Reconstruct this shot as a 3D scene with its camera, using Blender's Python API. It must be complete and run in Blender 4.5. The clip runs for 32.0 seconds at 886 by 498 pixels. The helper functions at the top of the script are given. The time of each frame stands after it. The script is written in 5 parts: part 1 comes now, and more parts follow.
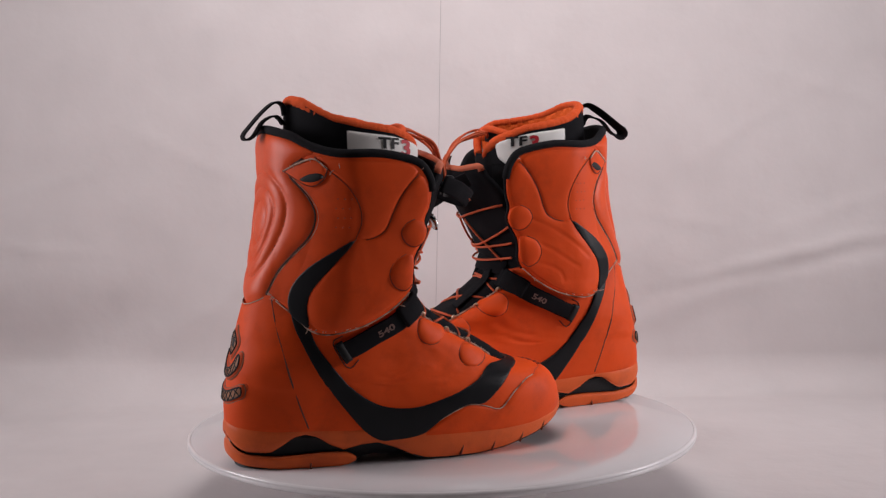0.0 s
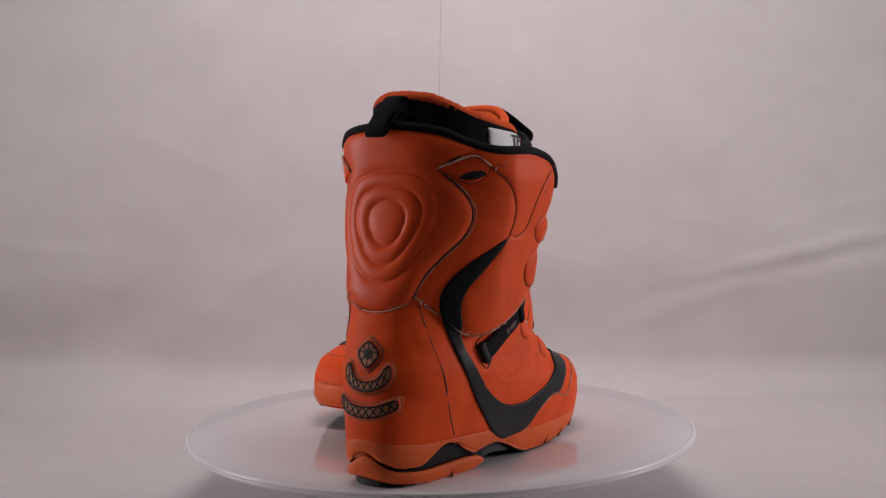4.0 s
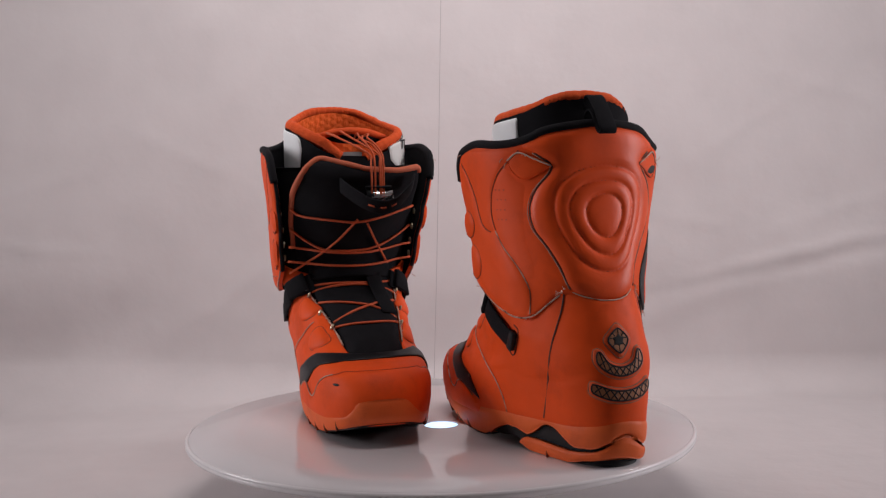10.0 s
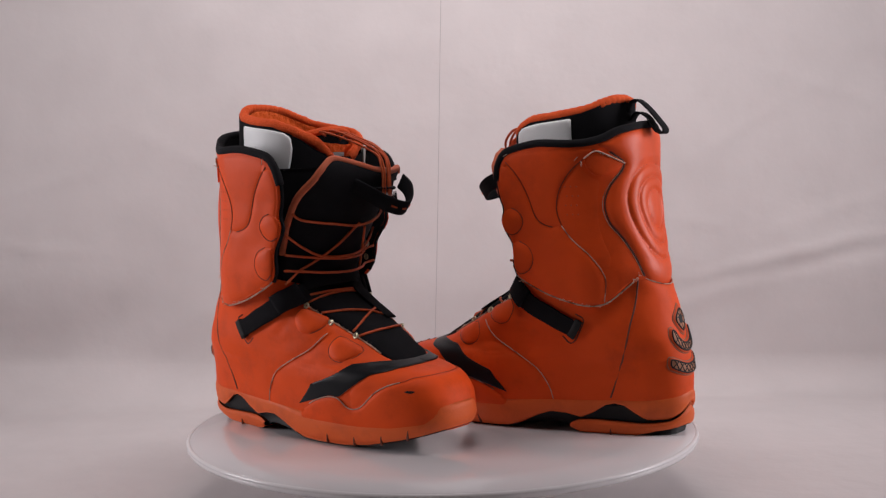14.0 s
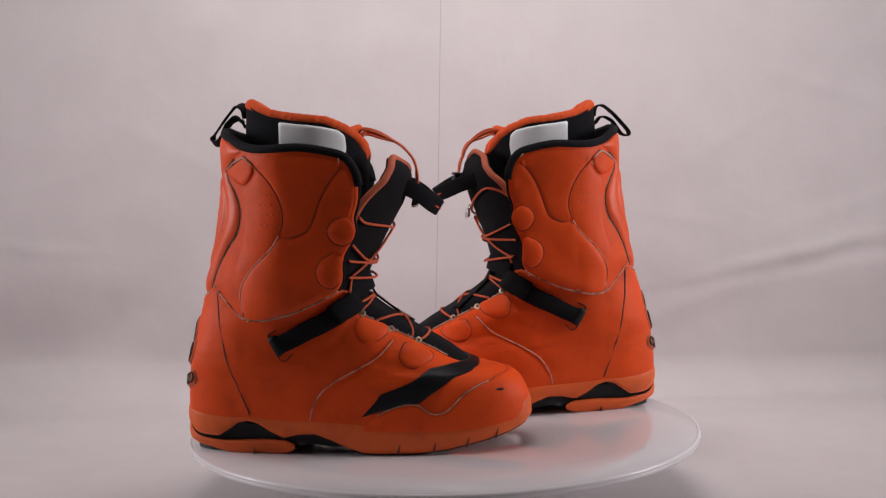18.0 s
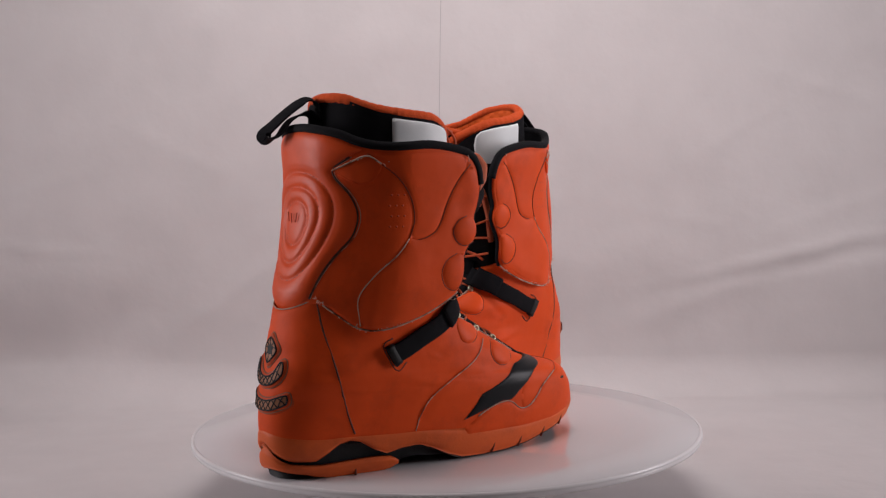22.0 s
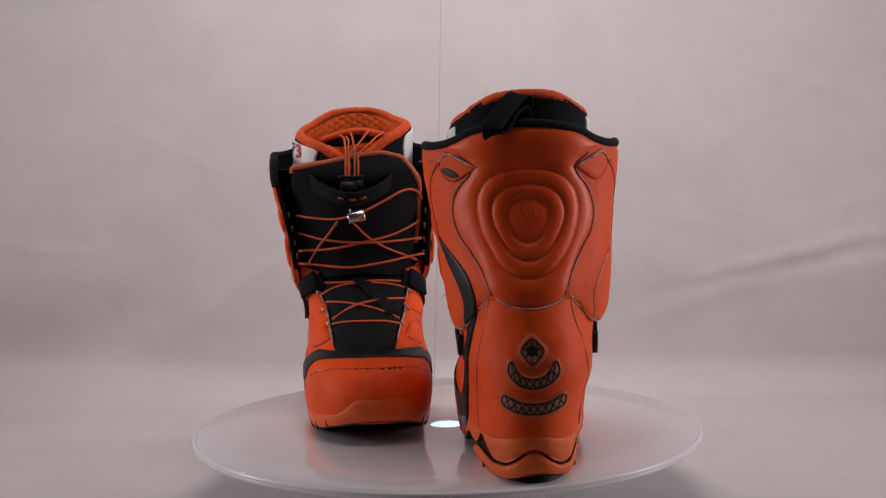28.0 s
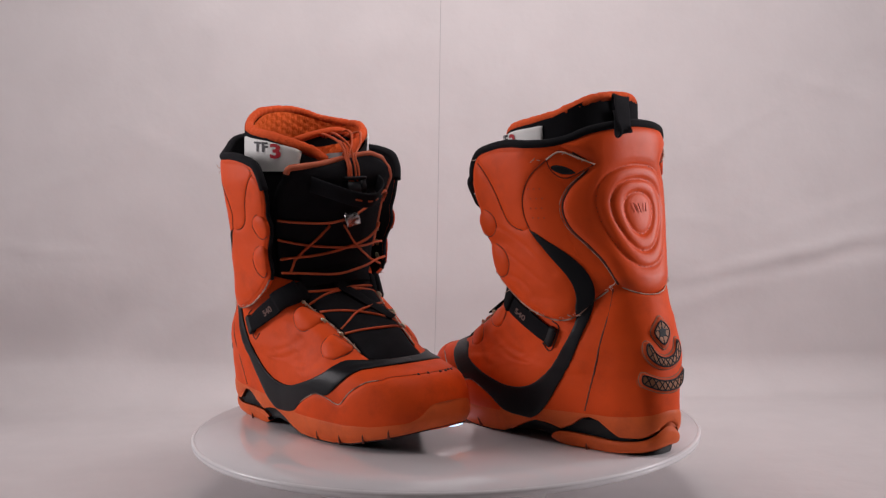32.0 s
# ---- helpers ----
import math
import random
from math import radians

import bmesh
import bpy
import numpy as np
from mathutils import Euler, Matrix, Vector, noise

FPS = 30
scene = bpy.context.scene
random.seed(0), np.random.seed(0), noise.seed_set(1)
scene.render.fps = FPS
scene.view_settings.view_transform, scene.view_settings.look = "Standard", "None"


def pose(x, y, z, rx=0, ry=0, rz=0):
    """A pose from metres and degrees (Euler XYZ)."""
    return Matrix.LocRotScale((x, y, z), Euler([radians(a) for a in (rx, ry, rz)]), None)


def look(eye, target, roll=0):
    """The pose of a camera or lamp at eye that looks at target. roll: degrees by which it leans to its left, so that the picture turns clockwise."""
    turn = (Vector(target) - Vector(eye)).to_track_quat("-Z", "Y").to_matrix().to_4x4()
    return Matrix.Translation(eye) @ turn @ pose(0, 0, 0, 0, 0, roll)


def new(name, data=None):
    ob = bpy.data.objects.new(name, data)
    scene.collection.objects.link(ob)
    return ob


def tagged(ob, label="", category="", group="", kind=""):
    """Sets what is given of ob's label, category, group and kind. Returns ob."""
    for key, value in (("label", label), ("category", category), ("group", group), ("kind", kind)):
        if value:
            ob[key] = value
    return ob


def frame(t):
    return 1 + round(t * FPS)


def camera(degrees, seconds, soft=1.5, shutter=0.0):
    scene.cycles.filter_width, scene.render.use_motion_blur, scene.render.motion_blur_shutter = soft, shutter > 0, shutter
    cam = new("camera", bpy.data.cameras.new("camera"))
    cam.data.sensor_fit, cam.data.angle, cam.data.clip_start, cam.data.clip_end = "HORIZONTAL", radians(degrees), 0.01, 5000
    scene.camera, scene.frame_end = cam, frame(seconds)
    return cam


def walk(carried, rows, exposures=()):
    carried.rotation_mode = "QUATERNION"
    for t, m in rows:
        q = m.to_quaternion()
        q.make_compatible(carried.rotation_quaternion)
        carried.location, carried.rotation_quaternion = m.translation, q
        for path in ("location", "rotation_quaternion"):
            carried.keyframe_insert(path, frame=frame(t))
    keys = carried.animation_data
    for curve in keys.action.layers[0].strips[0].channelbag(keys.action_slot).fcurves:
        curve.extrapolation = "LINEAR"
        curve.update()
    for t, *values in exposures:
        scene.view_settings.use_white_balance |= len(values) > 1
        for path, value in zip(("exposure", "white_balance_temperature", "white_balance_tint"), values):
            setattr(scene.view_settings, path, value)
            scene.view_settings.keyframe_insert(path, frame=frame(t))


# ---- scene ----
from mathutils.geometry import delaunay_2d_cdt

RATE = 9.13                      # degrees a second, anticlockwise from above
EYE = (0.0, -1.224, 0.2747)
cam = camera(39.85, 32.0, 1.3)
view = look(EYE, (EYE[0] + 0.0021974, EYE[1] + 1.0, EYE[2] - 0.0790412), -1.132)
walk(cam, [(0, view), (32, view)], [(0, 0.29), (2, 0.11), (3, 0.06), (6, -0.03), (7, -0.01), (9, 0.09), (11, 0.15), (13, 0.20), (16, 0.25), (19, 0.23), (22, 0.10), (24, -0.03), (26, -0.03), (28, 0.02), (30, 0.13), (32, 0.25)])

# ---- world and lights: a small photo tent with a lamp at either side ----
world = bpy.data.worlds.new("room")
scene.world = world
world.use_nodes = True
world.node_tree.nodes["Background"].inputs[0].default_value = (1.0, 0.93, 0.92, 1)
world.node_tree.nodes["Background"].inputs[1].default_value = 0.22


def lamp(name, power, size_x, size_y, eye, target, colour, spread=180):
    d = bpy.data.lights.new(name, "AREA")
    d.shape, d.size, d.size_y, d.energy, d.color = "RECTANGLE", size_x, size_y, power, colour
    d.spread = radians(spread)
    o = new(name, d)
    o.matrix_basis = look(eye, target)
    return o


lamp("softbox_west", 2.2, 0.40, 0.50, (-1.35, -0.05, 0.43), (0, -0.03, 0.30), (1.0, 0.925, 0.965), 100)
lamp("softbox_east", 2.55, 0.40, 0.50, (1.35, -0.05, 0.43), (0, -0.03, 0.30), (1.0, 0.925, 0.965), 100)
lamp("softbox_top", 3.8, 0.7, 0.4, (0.05, -0.20, 1.26), (0.05, 0.55, 0.45), (1.0, 0.915, 0.925), 112)


# ---- materials ----
def surface(name, base, rough=0.5, metal=0.0, vary=0.12, scale=60.0, bump=0.15, fine=600.0, coat=0.0, dist=0.001, spec=0.5, dent=0.0, dent_scale=40.0, stain=0.0):
    """A procedural surface: broad and fine variation of colour, gloss and relief."""
    m = bpy.data.materials.new(name)
    m.use_nodes = True
    t = m.node_tree
    b = t.nodes["Principled BSDF"]
    co = t.nodes.new("ShaderNodeTexCoord")
    broad, grain = t.nodes.new("ShaderNodeTexNoise"), t.nodes.new("ShaderNodeTexNoise")
    for n, s, dt in ((broad, scale, 4), (grain, fine, 3)):
        n.inputs["Scale"].default_value, n.inputs["Detail"].default_value = s, dt
        t.links.new(co.outputs["Object"], n.inputs["Vector"])
    mix = t.nodes.new("ShaderNodeMix")
    mix.data_type, mix.blend_type = "RGBA", "MIX"
    mix.inputs["A"].default_value = (*[c * (1 - vary) for c in base], 1)
    mix.inputs["B"].default_value = (*[min(1, c * (1 + vary)) for c in base], 1)
    t.links.new(broad.outputs["Fac"], mix.inputs["Factor"])
    colour = mix.outputs["Result"]
    if stain:
        # dull smudges and rubbed patches
        smudge, mask, dirt = t.nodes.new("ShaderNodeTexNoise"), t.nodes.new("ShaderNodeMapRange"), t.nodes.new("ShaderNodeMix")
        smudge.inputs["Scale"].default_value, smudge.inputs["Detail"].default_value, smudge.inputs["Roughness"].default_value = 22.0, 6, 0.65
        t.links.new(co.outputs["Object"], smudge.inputs["Vector"])
        mask.inputs["From Min"].default_value, mask.inputs["From Max"].default_value, mask.inputs["To Max"].default_value = 0.50, 0.78, stain
        t.links.new(smudge.outputs["Fac"], mask.inputs["Value"])
        dirt.data_type = "RGBA"
        dirt.inputs["B"].default_value = (base[0] * 0.45, base[1] * 0.42, base[2] * 0.8, 1)
        t.links.new(mask.outputs["Result"], dirt.inputs["Factor"])
        t.links.new(colour, dirt.inputs["A"])
        colour = dirt.outputs["Result"]
    t.links.new(colour, b.inputs["Base Color"])
    rg = t.nodes.new("ShaderNodeMapRange")
    rg.inputs["To Min"].default_value, rg.inputs["To Max"].default_value = rough * 0.85, min(1, rough * 1.15)
    t.links.new(grain.outputs["Fac"], rg.inputs["Value"])
    t.links.new(rg.outputs["Result"], b.inputs["Roughness"])
    bp = t.nodes.new("ShaderNodeBump")
    bp.inputs["Strength"].default_value, bp.inputs["Distance"].default_value = bump, dist
    t.links.new(grain.outputs["Fac"], bp.inputs["Height"])
    t.links.new(bp.outputs["Normal"], b.inputs["Normal"])
    if dent:
        soft, b2 = t.nodes.new("ShaderNodeTexNoise"), t.nodes.new("ShaderNodeBump")
        soft.inputs["Scale"].default_value, soft.inputs["Detail"].default_value = dent_scale, 2
        t.links.new(co.outputs["Object"], soft.inputs["Vector"])
        b2.inputs["Strength"].default_value, b2.inputs["Distance"].default_value = 0.5, dent
        t.links.new(soft.outputs["Fac"], b2.inputs["Height"])
        t.links.new(bp.outputs["Normal"], b2.inputs["Normal"])
        t.links.new(b2.outputs["Normal"], b.inputs["Normal"])
    b.inputs["Metallic"].default_value = metal
    b.inputs["Coat Weight"].default_value = coat
    b.inputs["Specular IOR Level"].default_value = spec
    return m


ORANGE = surface("orange_leather", (0.81, 0.084, 0.010), 0.58, spec=0.17, vary=0.13, scale=28, bump=0.10, fine=800, dent=0.0026, dent_scale=34, stain=0.5)
ORANGE_PAD = surface("orange_padded_leather", (0.81, 0.084, 0.010), 0.54, spec=0.19, vary=0.12, scale=34, bump=0.10, fine=800, dent=0.0020, dent_scale=38, stain=0.45)
ORANGE_CALF = surface("glossy_orange_leather", (0.81, 0.086, 0.011), 0.44, spec=0.28, vary=0.10, scale=40, bump=0.12, fine=900, dent=0.0010, dent_scale=60, stain=0.3)
ORANGE_GRIMY = surface("grimy_orange_leather", (0.62, 0.085, 0.022), 0.6, spec=0.22, vary=0.3, scale=90, bump=0.12, fine=800, stain=0.7)
ORANGE_SOLE = surface("orange_rubber", (0.78, 0.132, 0.026), 0.55, spec=0.3, vary=0.10, scale=35, bump=0.2, fine=500, stain=0.5)
ORANGE_KNIT = surface("orange_knit", (0.88, 0.145, 0.028), 0.85, spec=0.2, vary=0.15, scale=90, bump=0.3, fine=700)
ORANGE_RIM = surface("orange_knit_rim", (0.70, 0.095, 0.022), 0.85, spec=0.2, vary=0.18, scale=160, bump=0.45, fine=500)
ORANGE_CORD = surface("orange_cord", (0.62, 0.10, 0.025), 0.65, vary=0.2, scale=300, bump=0.5, fine=1500)
BLACK = surface("black_nylon", (0.011, 0.011, 0.013), 0.9, spec=0.10, vary=0.3, scale=80, bump=0.3, fine=1200)
BLACK_RIM = surface("black_binding", (0.007, 0.007, 0.009), 0.85, spec=0.2, vary=0.3, scale=80, bump=0.3, fine=1500)
BLACK_GLOSS = surface("black_patent", (0.009, 0.010, 0.012), 0.40, spec=0.19, vary=0.3, scale=50, bump=0.1, fine=700)
BLACK_RUBBER = surface("black_rubber", (0.009, 0.009, 0.010), 0.6, spec=0.3, vary=0.3, scale=60, bump=0.2, fine=500)
SEAM = surface("dark_seam", (0.085, 0.025, 0.014), 0.8, vary=0.6, scale=200)
WORN = surface("worn_grey_edge", (0.54, 0.36, 0.28), 0.8, vary=0.3, scale=180)
FRAY = surface("pale_frayed_fibre", (0.72, 0.52, 0.42), 0.9, vary=0.4, scale=240)
PIPING = surface("faded_orange_piping", (0.50, 0.11, 0.045), 0.7, vary=0.2, scale=90)
WHITE = surface("white_label", (0.80, 0.80, 0.77), 0.55, vary=0.05, scale=60, bump=0.1)
SILVER_CLOTH = surface("silver_grey_label", (0.86, 0.90, 0.91), 0.55, vary=0.12, scale=40, bump=0.1)
BRASS = surface("pale_brass", (0.66, 0.58, 0.42), 0.32, metal=1.0, vary=0.2)
STEEL = surface("nickel", (0.62, 0.62, 0.62), 0.25, metal=1.0, vary=0.05)
RED = surface("red_print", (0.50, 0.008, 0.022), 0.6)
INK = surface("black_print", (0.01, 0.01, 0.012), 0.6)
OLIVE = surface("brown_mesh", (0.33, 0.13, 0.055), 0.6, vary=0.3, scale=150)
CLOTH = surface("white_backdrop_cloth", (0.655, 0.62, 0.62), 0.9, vary=0.07, scale=14, bump=0.14, fine=40, dist=0.005)
DISC = surface("white_acrylic", (0.745, 0.735, 0.75), 0.07, spec=0.5, vary=0.02, scale=12, bump=0.0, fine=100)
DISC_EDGE = surface("grey_acrylic_edge", (0.84, 0.83, 0.84), 0.25, vary=0.05, scale=20, bump=0.02)
PLASTIC = surface("white_plastic", (0.60, 0.58, 0.58), 0.4, vary=0.04, scale=20, bump=0.05)

glow = bpy.data.materials.new("led_glow")
glow.use_nodes = True
glow_node = glow.node_tree.nodes["Principled BSDF"]
glow_node.inputs["Base Color"].default_value = (0.8, 0.85, 1, 1)
glow_node.inputs["Emission Color"].default_value = (0.40, 0.70, 1.0, 1)
glow_node.inputs["Emission Strength"].default_value = 1.5


def knit(mat):
    """Small loops of the knit."""
    t = mat.node_tree
    co, vo = t.nodes.new("ShaderNodeTexCoord"), t.nodes.new("ShaderNodeTexVoronoi")
    vo.feature = "DISTANCE_TO_EDGE"
    vo.inputs["Scale"].default_value, vo.inputs["Randomness"].default_value = 620.0, 0.6
    t.links.new(co.outputs["Object"], vo.inputs["Vector"])
    ramp = t.nodes.new("ShaderNodeMapRange")
    ramp.inputs["From Max"].default_value = 0.35
    t.links.new(vo.outputs["Distance"], ramp.inputs["Value"])
    bp = t.nodes.new("ShaderNodeBump")
    bp.inputs["Strength"].default_value, bp.inputs["Distance"].default_value = 0.6, 0.0004
    t.links.new(ramp.outputs["Result"], bp.inputs["Height"])
    main = t.nodes["Principled BSDF"]
    old = main.inputs["Normal"].links[0].from_socket
    t.links.new(old, bp.inputs["Normal"])
    t.links.new(bp.outputs["Normal"], main.inputs["Normal"])


knit(ORANGE_KNIT)
knit(ORANGE_RIM)


def patchy(mat, dark):
    """Worn edges: pale where the skin is gone, dark where dirt has settled."""
    t = mat.node_tree
    b = t.nodes["Principled BSDF"]
    old = b.inputs["Base Color"].links[0].from_socket
    co, spot, ramp, mix = (t.nodes.new("ShaderNode" + k) for k in ("TexCoord", "TexNoise", "MapRange", "Mix"))
    spot.inputs["Scale"].default_value, spot.inputs["Detail"].default_value = 70.0, 3
    t.links.new(co.outputs["Object"], spot.inputs["Vector"])
    ramp.inputs["From Min"].default_value, ramp.inputs["From Max"].default_value = 0.50, 0.64
    t.links.new(spot.outputs["Fac"], ramp.inputs["Value"])
    mix.data_type = "RGBA"
    mix.inputs["B"].default_value = (*dark, 1)
    t.links.new(ramp.outputs["Result"], mix.inputs["Factor"])
    t.links.new(old, mix.inputs["A"])
    t.links.new(mix.outputs["Result"], b.inputs["Base Color"])


patchy(WORN, (0.20, 0.07, 0.035))


# ---- the boot's outer form: level slices from heel to toe, stacked from sole to collar ----
def eased(xs, ys, at, blur=5):
    """A smooth curve through a short table."""
    y = np.interp(at, xs, ys)
    for _ in range(blur):
        y[1:-1] = (y[:-2] + 2 * y[1:-1] + y[2:]) / 4
    return y


class Form:
    """A closed surface of level slices. u runs from the back (0) to the front (1 lateral, -1 medial), v from bottom to top."""

    def __init__(self, z, back, front, rear_w, fore_w, shift, n_back, n_front, rows=150, cols=90, grow=0.0, mix=(0.15, 0.5)):
        fine = np.linspace(z[0], z[-1], 1200)
        bk, fr, rw, fw, sh = (eased(z, k, fine, 60) for k in (back, front, rear_w, fore_w, shift))
        nb, nf = (eased(z, k, fine, 60) for k in (n_back, n_front))
        step = np.hypot(np.diff(fine), 0.7 * np.diff(fr))
        run = np.concatenate([[0], np.cumsum(step)])
        self.lv, self.z_fine, self.v_fine = run[-1], fine, run / run[-1]
        v = np.linspace(0, 1, rows)
        zz = np.interp(v, self.v_fine, fine)
        phi = np.linspace(0, math.pi, 400)
        net = np.zeros((rows, 2 * cols - 1, 3))
        half = []
        for r, h in enumerate(zz):
            b, f, w0, w1, s0, n0, n1 = (np.interp(h, fine, k) for k in (bk, fr, rw, fw, sh, nb, nf))
            b, f, w0, w1 = b - grow, f + grow, w0 + grow, w1 + grow
            c, s = np.cos(phi), np.sin(phi)
            n = np.where(c > 0, n0, n1)
            x = (b + f) / 2 - (f - b) / 2 * np.sign(c) * np.abs(c) ** (2 / n)
            k = np.clip(((x - b) / (f - b) - mix[0]) / mix[1], 0, 1)
            l = (w0 + (w1 - w0) * k * k * (3 - 2 * k)) * np.abs(s) ** (2 / n)
            arc = np.concatenate([[0], np.cumsum(np.hypot(np.diff(x), np.diff(l)))])
            half.append(arc[-1])
            at = np.linspace(0, arc[-1], cols)
            x, l = np.interp(at, arc, x), np.interp(at, arc, l)
            off = s0 * np.clip((x - 0.10) / 0.2, 0, 1)
            net[r, cols - 1:] = np.stack([x, l + off, np.full(cols, h)], 1)
            net[r, :cols] = np.stack([x, -l + off, np.full(cols, h)], 1)[::-1]
        self.net, self.cols, self.rows, self.lu = net, cols, rows, float(np.mean(half))
        du, dv = np.gradient(net, axis=1), np.gradient(net, axis=0)
        du[:, 0] = du[:, -1] = net[:, 1] - net[:, -2]
        nm = np.cross(dv, du)
        self.nrm = nm / (np.linalg.norm(nm, axis=2, keepdims=True) + 1e-12)

    def read(self, table, u, v):
        u = np.asarray(u, float)
        u = np.where(u > 1, u - 2, np.where(u < -1, u + 2, u))
        a = np.clip((u + 1) * (self.cols - 1), 0, 2 * self.cols - 2.001)
        b = np.clip(np.asarray(v, float) * (self.rows - 1), 0, self.rows - 1.001)
        i, j = a.astype(int), b.astype(int)
        p, q = (a - i)[:, None], (b - j)[:, None]
        return (table[j, i] * (1 - p) * (1 - q) + table[j, i + 1] * p * (1 - q)
                + table[j + 1, i] * (1 - p) * q + table[j + 1, i + 1] * p * q)

    def at(self, u, v, lift=0.0):
        n = self.read(self.nrm, u, v)
        n /= np.linalg.norm(n, axis=1, keepdims=True) + 1e-12
        lift = np.asarray(lift, float)
        return self.read(self.net, u, v) + n * (lift[:, None] if lift.ndim else lift)

    def level(self, z):
        return float(np.interp(z, self.z_fine, self.v_fine))

    def row(self, z):
        v = np.full(2 * self.cols - 1, self.level(z))
        return self.read(self.net, np.linspace(-1, 1, 2 * self.cols - 1), v)

    def side(self, x, z, sign):
        """(u, v) of the place at x and height z on the lateral (1) or medial (-1) side."""
        r = self.row(z)
        h = r[self.cols - 1:] if sign > 0 else r[:self.cols][::-1]
        return sign * float(np.interp(x, h[:, 0], np.linspace(0, 1, self.cols))), self.level(z)

    def rear(self, l, z):
        r = self.row(z)
        m = self.cols // 2
        r = r[self.cols - 1 - m:self.cols + m]
        return float(np.interp(l, r[:, 1], np.linspace(-m, m, 2 * m + 1) / (self.cols - 1))), self.level(z)

    def fore(self, l, z):
        """The same at the front; u between 0.4 and 1.6, the medial side past 1."""
        r = self.row(z)
        m = int(self.cols * 0.45)
        idx = np.concatenate([np.arange(2 * self.cols - 2 - m, 2 * self.cols - 1), np.arange(1, m + 1)])
        us = 1 + np.arange(-m, m + 1) / (self.cols - 1)
        ls = r[idx, 1]
        return float(np.interp(-l, -ls, us)), self.level(z)


SHELL = dict(
    z=[.018, .035, .050, .062, .070, .076, .085, .095, .107, .121, .135, .150, .175, .200, .230, .260, .298],
    back=[-.008, -.011, -.011, -.010, -.009, -.008, -.007, -.005, -.002, .001, .006, .0105, .016, .021, .026, .029, .029],
    front=[.312, .317, .315, .308, .296, .268, .245, .228, .205, .181, .162, .154, .154, .160, .165, .166, .164],
    rear_w=[.047, .050, .052, .054, .055, .056, .057, .0575, .057, .055, .053, .0525, .054, .057, .061, .065, .067],
    fore_w=[.060, .062, .063, .063, .062, .060, .059, .059, .060, .061, .064, .069, .076, .080, .084, .089, .092],
    shift=[-.006] * 7 + [-.005, -.003] + [0.0] * 8,
    n_back=[2.6] * 8 + [2.45, 2.3, 2.15, 2.1] + [2.2] * 5,
    n_front=[2.7, 2.8, 2.8, 2.7, 2.6, 2.7, 2.9, 3.1, 3.3, 3.3, 3.3, 3.2, 3.2, 3.3, 3.4, 3.4, 3.4])
# the cuff stands off the ankle and stays open in front
CUFF_FORM = dict(
    z=[.112, .125, .140, .155, .175, .200, .230, .260, .302],
    back=[.004, .0085, .0128, .0158, .0208, .0262, .030, .032, .030],
    front=[.240, .238, .236, .236, .236, .238, .240, .242, .242],
    rear_w=[.053, .055, .057, .059, .062, .065, .068, .071, .073],
    fore_w=[.067, .069, .0715, .0735, .0768, .080, .0835, .0872, .089],
    shift=[0.0] * 9, n_back=[2.4, 2.45, 2.5, 2.6, 2.8] + [3.0] * 4, n_front=[3.4] * 9, mix=(0.02, 0.28))


# ---- mesh helpers ----
def link(name, verts, faces, mat, parent, side=1, label="", smooth=True):
    """One mesh object under its thing. side -1 mirrors it across the boot's long plane."""
    v = np.array(verts, float)
    if side < 0:
        v = v * (1, -1, 1)
        faces = [tuple(reversed(f)) for f in faces]
    me = bpy.data.meshes.new(name)
    me.from_pydata([tuple(p) for p in v], [], [tuple(int(i) for i in f) for f in faces])
    me.materials.append(mat)
    if smooth:
        me.shade_smooth()
    me.update()
    ob = new(name, me)
    ob.parent = parent
    return tagged(ob, label)


def curve_through(pts, n=8, closed=False):
    """Catmull-Rom through the points."""
    p = [np.array(q, float) for q in pts]
    p = [p[-1]] + p + p[:2] if closed else [2 * p[0] - p[1]] + p + [2 * p[-1] - p[-2]]
    out = []
    for a, b, c, d in zip(p, p[1:], p[2:], p[3:]):
        for k in range(n):
            s = k / n
            out.append(0.5 * (2 * b + (c - a) * s + (2 * a - 5 * b + 4 * c - d) * s * s + (3 * b - a - 3 * c + d) * s ** 3))
    if not closed:
        out.append(p[-2])
    return np.array(out)


def spaced(pts, step, closed=False):
    p = np.array(pts, float)
    if closed:
        p = np.vstack([p, p[:1]])
    d = np.concatenate([[0], np.cumsum(np.linalg.norm(np.diff(p, axis=0), axis=1))])
    n = max(3, int(round(d[-1] / step)))
    at = np.linspace(0, d[-1], n + 1)[:n + (0 if closed else 1)]
    return np.stack([np.interp(at, d, p[:, k]) for k in range(p.shape[1])], 1)


